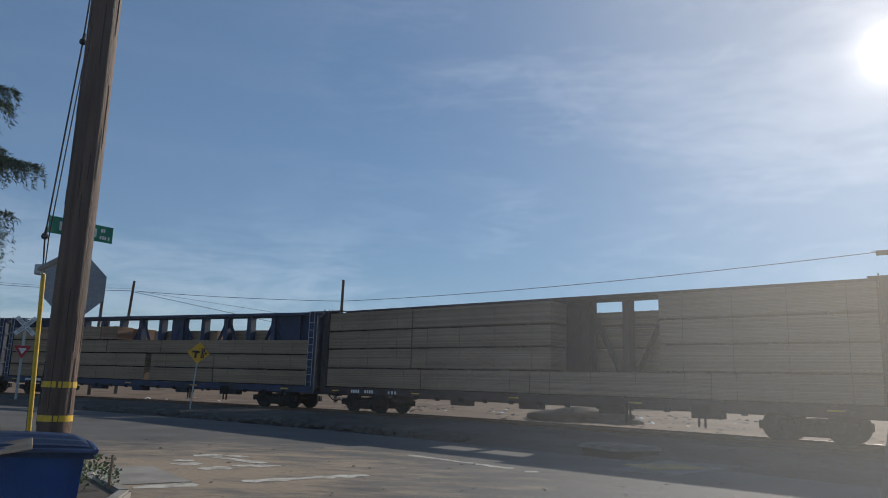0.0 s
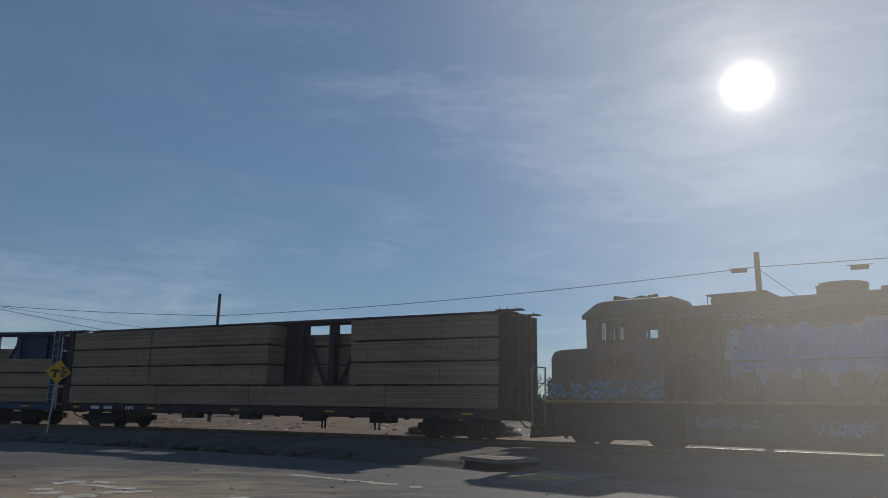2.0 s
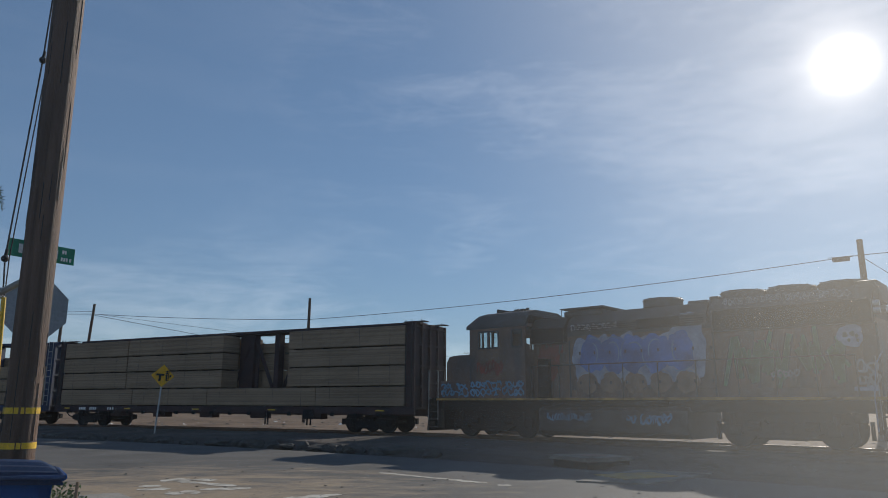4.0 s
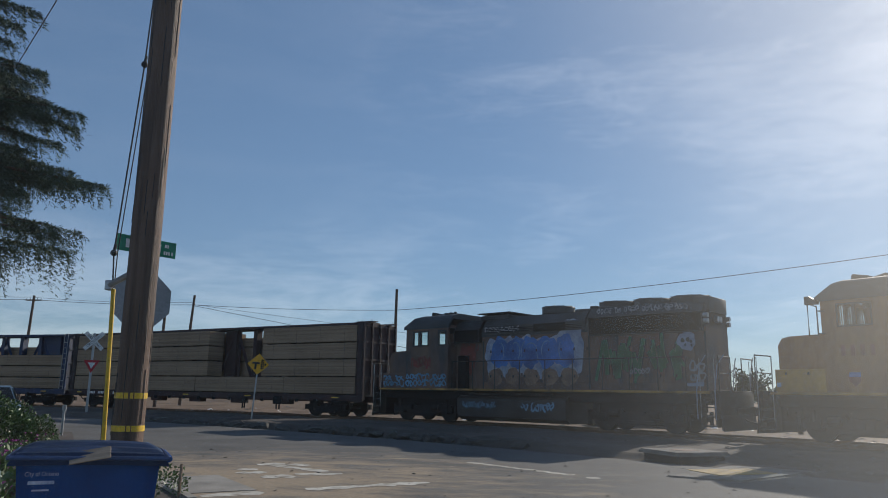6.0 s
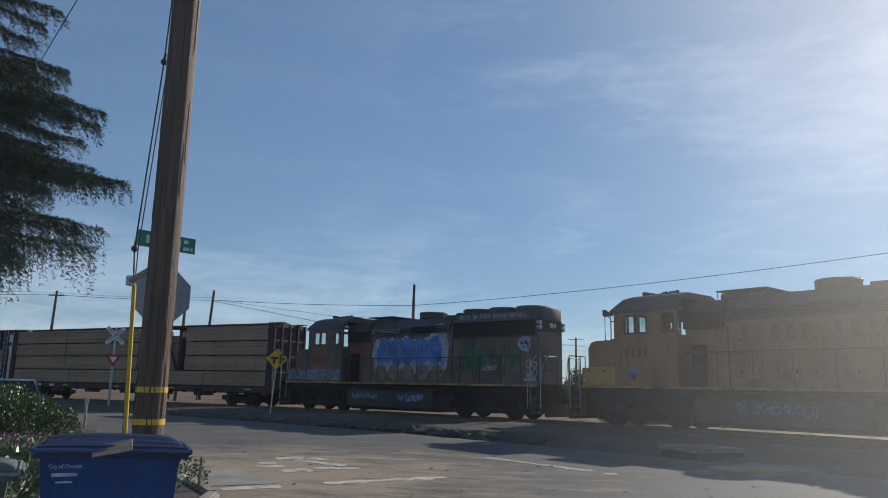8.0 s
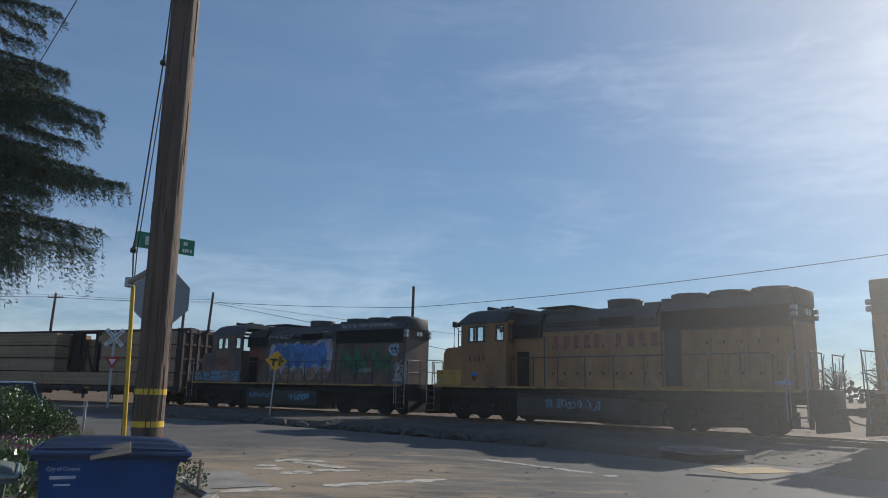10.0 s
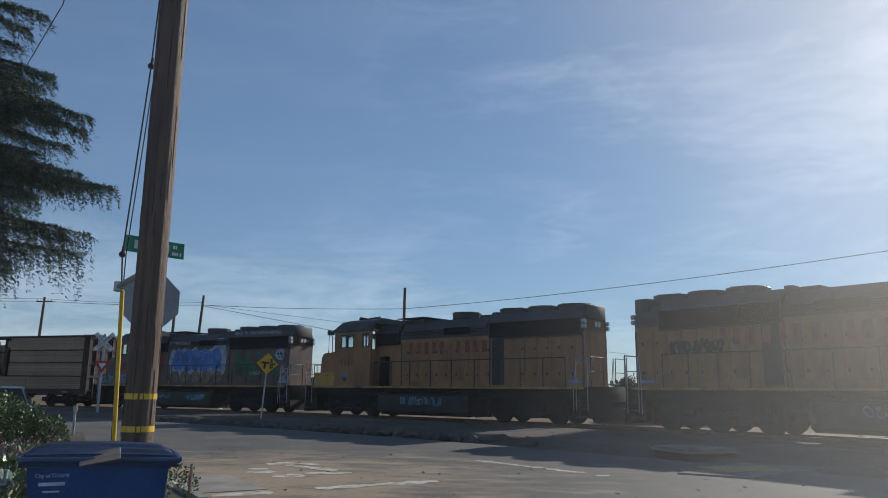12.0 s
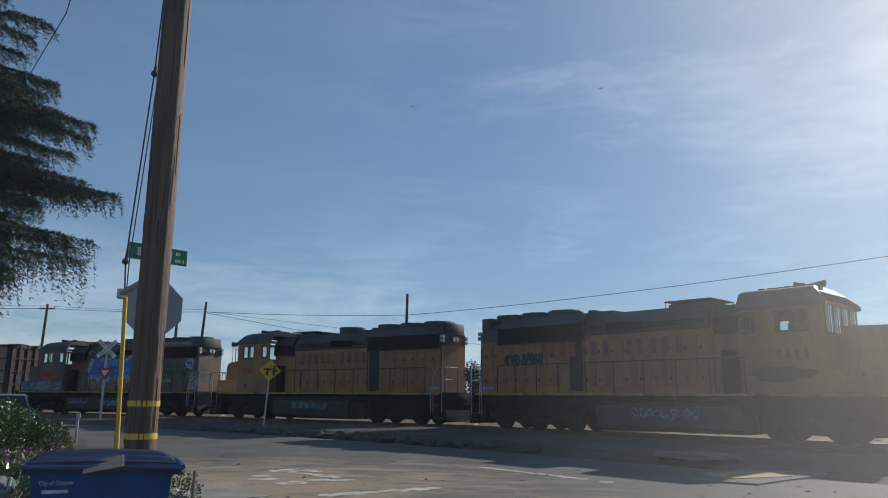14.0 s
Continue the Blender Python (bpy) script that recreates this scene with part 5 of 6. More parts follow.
def crossbuck():
    root = thing("crossbuck", "white railway crossing cross above a red and white yield sign", "road sign", pose(-20.75, 36.5, 0.1, 0, 0, 30))
    bm = B()
    box(bm, -0.06, 0.06, 0.02, 0.12, -0.2, 4.1, 0.01)
    part("sign_post", bm, M["steel"], root)
    for a, txt, y in ((45, "RAILROAD", -0.012), (-45, "CROSSING", -0.03)):
        bm = B()
        box(bm, -0.6, 0.6, -0.006, 0.006, -0.105, 0.105, 0.004)
        bl = part("blade", bm, M["sign_white"], root)
        bl.matrix_basis = pose(0, y, 3.70, 0, a, 0)
        words(txt, 0.18, bl, pose(0, -0.008, 0, 90, 0, 0), M["black"])
    bm = B()
    flat_sign(bm, [(-0.38, 2.72), (0.38, 2.72), (0.0, 2.07)])
    y = part("yield_plate", bm, M["sign_red"], root, "red and white yield triangle")
    bm = B()
    prism(bm, [(-0.18, 2.60), (0.18, 2.60), (0.0, 2.29)], -0.009, -0.005)
    part("yield_centre", bm, M["sign_white"], y)


crossbuck()


# ------------------------------------------------------------- poles and lines beyond the track
def far_pole(x, y, top, lean=(0, 0), arm=0.0, r=0.13):
    root = thing("line_pole", "weathered wooden line pole beyond the railway", "utility pole", pose(x, y, 0), group="line poles beyond the railway")
    bm = B()
    cyl(bm, (-lean[0], -lean[1], -0.3), (0, 0, top), r * 1.25, r * 0.85, 12)
    part("shaft", bm, M["old_wood"], root, smooth=True)
    if arm:
        bm = B()
        box(bm, -arm, arm, -0.05, 0.05, top - 0.5, top - 0.38)
        a = part("crossarm", bm, M["old_wood"], root)
        for k in (-0.9, -0.45, 0.45, 0.9):
            bm = B()
            cyl(bm, (k * arm, 0, top - 0.38), (k * arm, 0, top - 0.22), 0.035, 0.02, 8)
            part("insulator", bm, M["dark_steel"], a)


far_pole(-8.40, 60.42, 9.97, (0.1, 0))
far_pole(-27.91, 65.29, 9.97, (0.55, 0.1))
far_pole(-44.31, 66.62, 10.0, (0.3, 0), arm=0.8)
far_pole(-27.98, 59.75, 8.1, (0.2, 0))
far_pole(12.33, 149.5, 12.0, (0, 0), arm=1.6, r=0.2)
far_pole(23.33, 36.16, 9.9, (-0.05, 0), r=0.17)


def line(points, sag, r=0.016):
    """A cable hung from point to point."""
    bm = B()
    out = []
    for a, b in zip(points, points[1:]):
        a, b = Vector(a), Vector(b)
        for i in range(12):
            t = i / 12
            out.append(a.lerp(b, t) - Vector((0, 0, sag * 4 * t * (1 - t))))
    out.append(Vector(points[-1]))
    tube(bm, out, r, 5)
    return solid("overhead_cable", bm, M["black"], "thin black cable strung between wooden poles", "cable", group="cables along the railway")


line([(45, 8, 8.6), (23.31, 36.1, 9.07), (-8.41, 60.35, 8.2)], 0.35, 0.02)
line([(-8.41, 60.35, 8.2), (-27.94, 65.2, 9.07), (-44.29, 66.6, 9.6), (-80, 68.5, 10.2)], 0.15, 0.02)
line([(-27.94, 65.2, 9.3), (-44.3, 66.6, 9.84), (-80, 68, 10.9)], 0.2, 0.014)
line([(-27.94, 65.2, 9.0), (-14.86, 64.31, 6.59), (-2, 63.5, 4.2)], 0.0, 0.02)
line([(-27.94, 65.2, 9.1), (-8, 70, 7.0), (12, 76, 5.4)], 0.0, 0.014)
line([(23.31, 36.2, 9.05), (32, 40, 6.0)], 0.05, 0.016)
line([(-9.52, 12.84, 7.68), (-6.82, 9.86, 7.29), (-3.5, 6.2, 9.9)], 0.0, 0.009)
for p in ((22.6, 36.75, 8.97), (26.4, 32.2, 8.5)):
    bm = B()
    box(bm, -0.42, 0.42, -0.1, 0.1, -0.13, 0.1, 0.05)
    box(bm, -0.6, 0.6, -0.02, 0.02, 0.1, 0.13)
    ob = solid("splice_case", bm, M["dark_steel"], "grey splice case hung on the cable", "cable fitting", group="splice cases")
    ob.matrix_basis = pose(*p, 0, 0, -38)


# ------------------------------------------------------------- bins
def wheeled_bin(name, label, m, body_mat, lid_mat, lid_open, lettered):
    """A tapered wheeled bin: x along its depth, the lid hinge at +x."""
    root = thing(name, label, "bin", m)
    bm = B()
    lo = [(-0.31, -0.25), (0.31, -0.25), (0.31, 0.25), (-0.31, 0.25)]
    hi = [(-0.42, -0.33), (0.39, -0.33), (0.39, 0.33), (-0.42, 0.33)]
    va = [bm.verts.new((x, y, 0.06)) for x, y in lo]
    vb = [bm.verts.new((x, y, 1.0)) for x, y in hi]
    bm.faces.new(va[::-1]), bm.faces.new(vb)
    for i in range(4):
        bm.faces.new((va[i], va[(i + 1) % 4], vb[(i + 1) % 4], vb[i]))
    bmesh.ops.bevel(bm, geom=[e for e in bm.edges if abs(e.verts[0].co.z - e.verts[1].co.z) > 0.5], offset=0.07, segments=4, affect="EDGES")
    body = part("body", bm, body_mat, root, smooth=True)
    bm = B()
    box(bm, -0.43, 0.40, -0.345, 0.345, 0.965, 1.01, 0.018)
    part("rim", bm, body_mat, body, smooth=True)
    bm = B()
    n, k = 24, 30
    grid = []
    for i in range(n + 1):
        u = i / n * 2 - 1
        row = []
        for j in range(k + 1):
            v = j / k * 2 - 1
            e = max(abs(u), abs(v))
            z = 0.03 * (1 - 0.6 * u * u) * (1 - 0.6 * v * v) + 0.012 * (abs(v) < 0.72) * (abs(u) < 0.9) + 0.012 * (abs(v) < 0.4) * (abs(u) < 0.8)
            if e > 0.97:
                z -= 0.055
            row.append(bm.verts.new((-0.01 - 0.45 * u, v * 0.365, z)))
        grid.append(row)
    for i in range(n):
        for j in range(k):
            bm.faces.new((grid[i][j], grid[i][j + 1], grid[i + 1][j + 1], grid[i + 1][j]))
    bmesh.ops.solidify(bm, geom=bm.faces[:], thickness=0.01)
    lid = part("lid", bm, lid_mat, root, "ribbed plastic lid propped slightly open" if lid_open else "", smooth=True)
    lid.matrix_basis = pose(0.40, 0, 1.0, 0, lid_open, 0) @ pose(-0.40, 0, 0)
    bm = B()
    ring = [(-0.455, -0.362), (0.435, -0.362), (0.435, 0.362), (-0.455, 0.362)]
    for (ax, ay), (bx, by) in zip(ring, ring[1:] + ring[:1]):
        tube(bm, [(ax, ay, -0.012), (bx, by, -0.012)], 0.011, 8)
    part("lid_rib", bm, lid_mat, lid, smooth=True)
    bm = B()
    tube(bm, [(0.40, -0.28, 0.97), (0.445, -0.26, 0.98), (0.445, 0.26, 0.98), (0.40, 0.28, 0.97)], 0.017, 8)
    part("handle", bm, body_mat, body, smooth=True)
    for sgn in (-1, 1):
        bm = B()
        cyl(bm, (0.33, sgn * 0.29, 0.13), (0.33, sgn * 0.35, 0.13), 0.13, seg=24)
        part("wheel", bm, M["tyre"], root, smooth=True)
    if lettered:
        slope = math.degrees(math.atan2(0.08, 0.94))
        words("City of Ontario", 0.029, body, pose(-0.27, -0.3275, 0.925, 90 - slope, 0, 0), M["bin_print"])
        bm = B()
        for i, w in ((0, 0.14), (1, 0.09)):
            box(bm, -w / 2, w / 2, -0.001, 0.001, -0.035 * i - 0.008 + 0.004 * i, -0.035 * i + 0.008 - 0.004 * i)
        b = part("print_bar", bm, M["bin_print"], body, "faded white print reduced to bars")
        b.matrix_basis = pose(-0.27, -0.3235, 0.885, -slope, 0, 0)
        tagged(b, kind="stuff")
    return root


M["bin_print"] = mat("bin_print", (0.5, 0.55, 0.62), 0.6, scale=5, fine=40, tint=(0.12, 0.2, 0.4), bump=0.0)
BIN_TURN = 28.7
wheeled_bin("recycling_bin", "blue wheeled recycling bin with a ribbed lid ajar", pose(-2.30, 4.16, 0.0, 0, 0, BIN_TURN) @ Matrix.Diagonal((0.88, 0.86, 1.085, 1)), M["bin_blue"], M["bin_lid"], 1.2, True)
bm = B()
box(bm, -0.10, 0.10, -0.045, 0.08, -0.003, 0.003, 0.002)
ob = solid("cardboard_sheet", bm, M["cardboard"], "torn cardboard sticking out under the bin lid", "cardboard")
ob.matrix_basis = pose(-2.16, 3.87, 1.09, 24, -10, 26)
wheeled_bin("garden_bin", "grey-green wheeled garden waste bin with closed lid", pose(-3.28, 3.98, 0.0, 0, 0, 34) @ Matrix.Diagonal((1, 1, 0.95, 1)), M["bin_green"], M["bin_grey"], 0.0, False)


# ------------------------------------------------------------- planting bed, kerbs, crossing ramp
def slab(name, corners, z0, z1, material, label, category="", kind="structure", bevel=0.02, parent=None):
    bm = B()
    a = [bm.verts.new((x, y, z0)) for x, y in corners]
    b = [bm.verts.new((x, y, z1)) for x, y in corners]
    n = len(a)
    bm.faces.new(a[::-1]), bm.faces.new(b)
    for i in range(n):
        bm.faces.new((a[i], a[(i + 1) % n], b[(i + 1) % n], b[i]))
    if bevel:
        bmesh.ops.bevel(bm, geom=[e for e in bm.edges if e.verts[0].co.z > z1 - 0.001 and e.verts[1].co.z > z1 - 0.001], offset=bevel, segments=2, affect="EDGES")
    return solid(name, bm, material, label, category, kind, True)


BED = [(-3.75, 9.0), (-4.6, 10.2), (-10.2, 17.6), (-12.9, 22.0), (-30, 30), (-30, 2), (-4.4, 2), (-3.1, 6.0)]
slab("planting_bed", BED, -0.1, 0.11, M["dirt"], "raised bed of dry soil behind the kerb", "planting bed", bevel=0)
KERB = [((-3.1, 6.0), (-3.75, 9.0)), ((-3.75, 9.0), (-4.6, 10.2))]
for (ax, ay), (bx, by) in KERB:
    d = math.hypot(bx - ax, by - ay)
    nx, ny = (by - ay) / d * 0.16, -(bx - ax) / d * 0.16
    slab("kerb", [(ax, ay), (ax + nx, ay + ny), (bx + nx, by + ny), (bx, by)], -0.1, 0.16, M["concrete"], "pale worn concrete kerb", "kerb", bevel=0.025)
slab("pavement", [(-4.5, 10.25), (-3.5, 10.95), (-4.75, 12.7), (-5.75, 12.05)], -0.05, 0.021, M["concrete"], "flat concrete pavement at the street corner", "pavement", bevel=0.01)
slab("drain_inlet", [(3.98, 16.95), (5.28, 17.55), (4.68, 18.9), (3.38, 18.3)], 0.16, 0.25, M["old_concrete"], "concrete storm drain slab beside the street", "storm drain", kind="", bevel=0.03)
# solid block coloured near black for the shade inside the drain's opening
drain_mouth = slab("drain_mouth", [(4.05, 17.1), (5.18, 17.62), (4.63, 18.8), (3.5, 18.28)], -0.1, 0.16, M["shade_and_black"], "", kind="", bevel=0)
drain_mouth.parent = bpy.data.objects["drain_inlet"]
slab("ramp_apron", [(3.1, 14.2), (4.3, 13.6), (6.4, 15.7), (5.0, 16.6)], -0.05, 0.045, M["old_concrete"], "concrete kerb ramp at the street corner", "pavement", bevel=0.02)
slab("tactile_paving", [(3.75, 15.3), (4.1, 14.35), (5.35, 14.95), (5.1, 15.85)], 0.045, 0.056, M["tactile"], "worn yellow tactile paving on the kerb ramp", "paving", kind="", bevel=0.004)
bm = B()
cyl(bm, (4.38, 17.95, 0.248), (4.38, 17.95, 0.256), 0.32, seg=24)
solid("manhole_cover", bm, M["rail"], "round iron cover in the drain slab", "manhole cover")


def road_marks():
    rng = random.Random(12)
    # worn white paint lines
    spans = [((-2.83, 11.16), (-1.13, 12.43), 0.12), ((-4.05, 10.2), (-3.35, 10.75), 0.12), ((-0.64, 16.2), (1.41, 14.06), 0.08), ((1.59, 13.65), (1.84, 13.7), 0.08)]
    # short pale patches, painted to imitate sun glints on ridged sand
    spans += [((-4.5, 14.66), (-3.1, 13.65), 0.09), ((-3.95, 12.54), (-3.49, 12.86), 0.16), ((-3.54, 13.12), (-2.74, 13.36), 0.12), ((-4.76, 13.66), (-4.4, 13.73), 0.14), ((-4.7, 14.6), (-4.2, 14.85), 0.2), ((-4.1, 14.9), (-3.7, 14.6), 0.14), ((-4.6, 13.1), (-4.1, 13.3), 0.12)]
    for (ax, ay), (bx, by), w in spans:
        bm = B()
        d = math.hypot(bx - ax, by - ay)
        ux, uy = (bx - ax) / d, (by - ay) / d
        n = max(4, int(d / 0.12))
        prev = None
        for i in range(n + 1):
            t = d * i / n
            k = 2.8 * w * (0.6 + 0.8 * rng.random()) * (0.45 if i in (0, n) else 1)
            o = rng.uniform(-0.015, 0.015)
            cur = []
            for sg in (-1, 1):
                x, y = ax + ux * t - uy * (o + sg * k / 2), ay + uy * t + ux * (o + sg * k / 2)
                cur.append(bm.verts.new((x, y, 0.0005 * (44 - near_of(x, y)) + 0.004)))
            if prev:
                bm.faces.new((prev[0], prev[1], cur[1], cur[0]))
            prev = cur
        solid("road_marking", bm, M["line_and_glint"], "worn white line and sun-glint patch painted on the asphalt", "road marking", "structure")


road_marks()


def rock_mesh(name, seed, material, sub=2):
    bm = B()
    bmesh.ops.create_icosphere(bm, subdivisions=sub, radius=1)
    for v in bm.verts:
        v.co *= 1 + 0.45 * noise.noise(v.co * 1.1 + Vector((seed * 3.7, 0, 0))) + 0.16 * noise.noise(v.co * 3 + Vector((0, seed, 0)))
    return finish(name, bm, material)


def bank_rocks():
    """Broken lumps of old asphalt along the foot of the bank."""
    rng = random.Random(21)
    meshes = [rock_mesh("rock", i, M["rubble"]) for i in range(5)]
    s = -33.0
    while s < -11.5:
        p, head = track(s, 8.85 + rng.uniform(-0.25, 0.2))
        ob = tagged(new("rock", rng.choice(meshes)), "lump of broken grey asphalt at the foot of the bank", "rock", "rocks along the bank")
        sx = rng.uniform(0.25, 0.6)
        ob.matrix_basis = Matrix.Translation((p.x, p.y, rng.uniform(0.02, 0.08))) @ pose(0, 0, 0, rng.uniform(-12, 12), rng.uniform(-12, 12), head + rng.uniform(-25, 25)) @ Matrix.Diagonal((sx, rng.uniform(0.22, 0.36), rng.uniform(0.12, 0.22), 1))
        s += sx * rng.uniform(1.3, 2.3)


M["rubble"] = mat("rubble", (0.10, 0.094, 0.086), 0.95, spec=0.08, scale=1.2, fine=14, bump=0.9)
bank_rocks()


def scatter(name, cnt, place, lo, hi, material, label, category, seed):
    """Small stones, one object."""
    rng = random.Random(seed)
    verts, faces = [], []
    for _ in range(cnt):
        x, y, z = place(rng)
        r = rng.uniform(lo, hi) if rng.random() < 0.85 else hi * 1.5
        a = rng.uniform(0, 6)
        k = len(verts)
        for i in range(5):
            q = a + i * math.tau / 5
            rr = r * rng.uniform(0.7, 1.2)
            verts.append((x + rr * math.cos(q), y + rr * math.sin(q), z))
        verts.append((x + rng.uniform(-r, r) * 0.4, y + rng.uniform(-r, r) * 0.4, z + r * rng.uniform(0.2, 0.5)))
        for i in range(5):
            faces.append((k + i, k + (i + 1) % 5, k + 5))
    me = bpy.data.meshes.new(name)
    me.from_pydata(verts, [], faces)
    me.materials.append(material)
    tagged(new(name, me), label, category, kind="stuff")


def on_road(rng):
    x, y = rng.uniform(-7, 6), rng.uniform(9.5, 19)
    return x, y, 0.021


def on_bank(rng):
    s, nr = rng.uniform(-55, 6), rng.uniform(2.6, 9.0)
    p, _ = track(s, nr)
    return p.x, p.y, ground_z(s, nr) - 0.005


def behind(rng):
    s, nr = rng.uniform(-50, 12), rng.uniform(-26, -2.6)
    p, _ = track(s, nr)
    return p.x, p.y, ground_z(s, nr) - 0.01


scatter("road_gravel", 260, on_road, 0.008, 0.028, M["rubble"], "loose dark stones on the street", "gravel", 31)
scatter("bank_gravel", 2600, on_bank, 0.012, 0.06, M["rubble"], "loose stones and clods on the bank", "gravel", 32)
scatter("yard_stones", 1500, behind, 0.03, 0.13, M["rubble"], "stones and clods on the bare yard", "gravel", 33)
scatter("yard_litter", 70, behind, 0.05, 0.16, M["sign_white"], "scraps of pale litter on the bare yard", "litter", 34)
bm = B()
bmesh.ops.create_icosphere(bm, subdivisions=4, radius=1)
for v in bm.verts:
    v.co *= 1 + 0.3 * noise.noise(v.co * 1.5) + 0.1 * noise.noise(v.co * 6)
ob = solid("dirt_mound", bm, M["dirt"], "low mound of dumped brown dirt", "mound", smooth=True)
p, h = track(-17.0, -8.0)
ob.matrix_basis = Matrix.Translation((p.x, p.y, -0.1)) @ pose(0, 0, 0, 0, 0, h) @ Matrix.Diagonal((3.2, 1.6, 0.75, 1))


# ------------------------------------------------------------- plants
def leaf_quad(verts, faces, p, d, up, ln, wd):
    """One leaf: a bent diamond."""
    side = d.cross(up)
    side = side.normalized() if side.length > 1e-4 else Vector((1, 0, 0))
    k = len(verts)
    verts += [p, p + d * ln * 0.5 + side * wd, p + d * ln, p + d * ln * 0.5 - side * wd]
    faces.append((k, k + 1, k + 2, k + 3))


def rand_dir(rng):
    z, a = rng.uniform(-1, 1), rng.uniform(0, math.tau)
    r = math.sqrt(1 - z * z)
    return Vector((r * math.cos(a), r * math.sin(a), z))


def mesh_part(name, verts, faces, material, parent, label=""):
    me = bpy.data.meshes.new(name)
    me.from_pydata(verts, [], faces)
    me.materials.append(material)
    ob = new(name, me)
    ob.parent = parent
    return tagged(ob, label)


def cedar():
    """A conifer with long level limbs and hanging sprays."""
    rng = random.Random(8)
    base = Vector((-12.6, 10.6, 0.1))
    root = thing("conifer", "dark green conifer with level limbs and hanging sprays", "tree", pose(*base))
    bm = B()
    cyl(bm, (0, 0, -0.2), (0.1, 0, 4.5), 0.36, 0.27, 14)
    cyl(bm, (0.1, 0, 4.5), (0.15, 0.05, 12), 0.27, 0.06, 14)
    part("trunk", bm, M["bark"], root, smooth=True)
    tips = [((-8.74, 12.17, 8.45), 0.9), ((-8.5, 12.3, 7.25), 1.0), ((-7.95, 12.7, 6.55), 1.0), ((-8.25, 12.5, 5.95), 0.9), ((-7.45, 13.0, 5.25), 1.0), ((-7.75, 12.75, 4.25), 1.2), ((-8.7, 12.0, 3.6), 1.1),
            ((-8.8, 12.9, 6.9), 1.0), ((-8.5, 12.0, 4.9), 1.0), ((-9.2, 11.5, 7.7), 0.9), ((-9.0, 13.3, 5.6), 0.9), ((-9.4, 11.4, 3.9), 1.1)]
    for _ in range(50):
        z = rng.uniform(3.5, 7.9)
        tips.append(((rng.uniform(-10.8, -8.95), rng.uniform(11.2, 13.4), z), rng.uniform(0.9, 1.5)))
    for _ in range(14):
        a, z = rng.uniform(0.9, 5.6), rng.uniform(3, 11)
        r = (13 - z) * 0.42
        tips.append(((base.x + r * math.cos(a), base.y + r * math.sin(a), z), 1.0))
    for (tx, ty, tz), droop in tips[:12]:
        for _ in range(3):
            tips.append(((tx - rng.uniform(0.2, 1.0), ty + rng.uniform(-0.7, 0.7), tz + rng.uniform(-0.35, 0.25)), droop))
    verts, faces = [], []
    bm = B()
    for (tx, ty, tz), droop in tips:
        tip = Vector((tx, ty, tz)) - base
        start = Vector((0.1, 0, max(0.8, tz - 0.1 - rng.uniform(0.1, 0.5))))
        ln = (tip - start).length
        pts = []
        for i in range(9):
            t = i / 8
            p = start.lerp(tip, t) + Vector((0, 0, 0.35 * math.sin(t * math.pi) + 0.1 * noise.noise(Vector((t * 4, tx * 3, tz * 3)))))
            p += Vector((rng.uniform(-0.05, 0.05), rng.uniform(-0.05, 0.05), 0))
            pts.append(p)
        tube(bm, pts[:8], 0.028, 5)
        cnt = int(ln * (46 if tx > -11 else 14))
        for i in range(cnt):
            t = 0.12 + 0.88 * (i / cnt)
            k = min(7, int(t * 8))
            p = pts[k].lerp(pts[k + 1], t * 8 - k)
            d = (tip - start).normalized()
            side = d.cross(Vector((0, 0, 1))).normalized() * rng.choice((-1, 1))
            reach = rng.uniform(0.15, 0.85) * (1.15 - 0.75 * t) * (0.6 + 0.8 * abs(noise.noise(Vector((t * 9, tx * 2, tz * 5)))))
            way = (side * rng.uniform(0.2, 1) + d * rng.uniform(0.3, 1.0)).normalized()
            drop = rng.uniform(0.08, 0.55) * droop * (1.6 if tz < 5 else 1.0)
            steps = 12
            for j in range(steps):
                u = j / steps
                q = p + way * reach * u - Vector((0, 0, drop * u * u)) + rand_dir(rng) * 0.015
                for _ in range(3):
                    dd = (way * 1.0 + rand_dir(rng) * 0.9 - Vector((0, 0, 0.1 + u * 0.8))).normalized()
                    leaf_quad(verts, faces, q, dd, rand_dir(rng), rng.uniform(0.05, 0.12), rng.uniform(0.005, 0.009))
    part("limb", bm, M["bark"], root)
    crown = mesh_part("crown", verts, faces, M["needle"], root, "hanging grey-green sprays of needles")
    tagged(crown, kind="stuff")


cedar()


def shrub(name, label, centre, size, cnt, leaf, material, seed, stems=True):
    rng = random.Random(seed)
    root = thing(name, label, "shrub", pose(*centre))
    verts, faces = [], []
    for _ in range(cnt):
        d = rand_dir(rng)
        d.z = abs(d.z)
        r = (0.55 + 0.45 * rng.random() ** 0.5) * (1 + 0.22 * noise.noise(d * 2.5 + Vector((seed, 0, 0))))
        p = Vector((d.x * size[0] * r, d.y * size[1] * r, 0.05 + d.z * size[2] * r))
        leaf_quad(verts, faces, p, (d + rand_dir(rng) * 0.9).normalized(), rand_dir(rng), leaf * rng.uniform(0.6, 1.3), leaf * rng.uniform(0.2, 0.34))
    tagged(mesh_part("foliage", verts, faces, material, root), kind="stuff")
    if stems:
        bm = B()
        for _ in range(16):
            d = rand_dir(rng)
            tube(bm, [(0, 0, -0.05), (d.x * size[0] * 0.4, d.y * size[1] * 0.4, size[2] * 0.45), (d.x * size[0] * 0.75, d.y * size[1] * 0.75, size[2] * 0.75)], 0.014, 5)
        part("stem", bm, M["bark"], root)
    return root


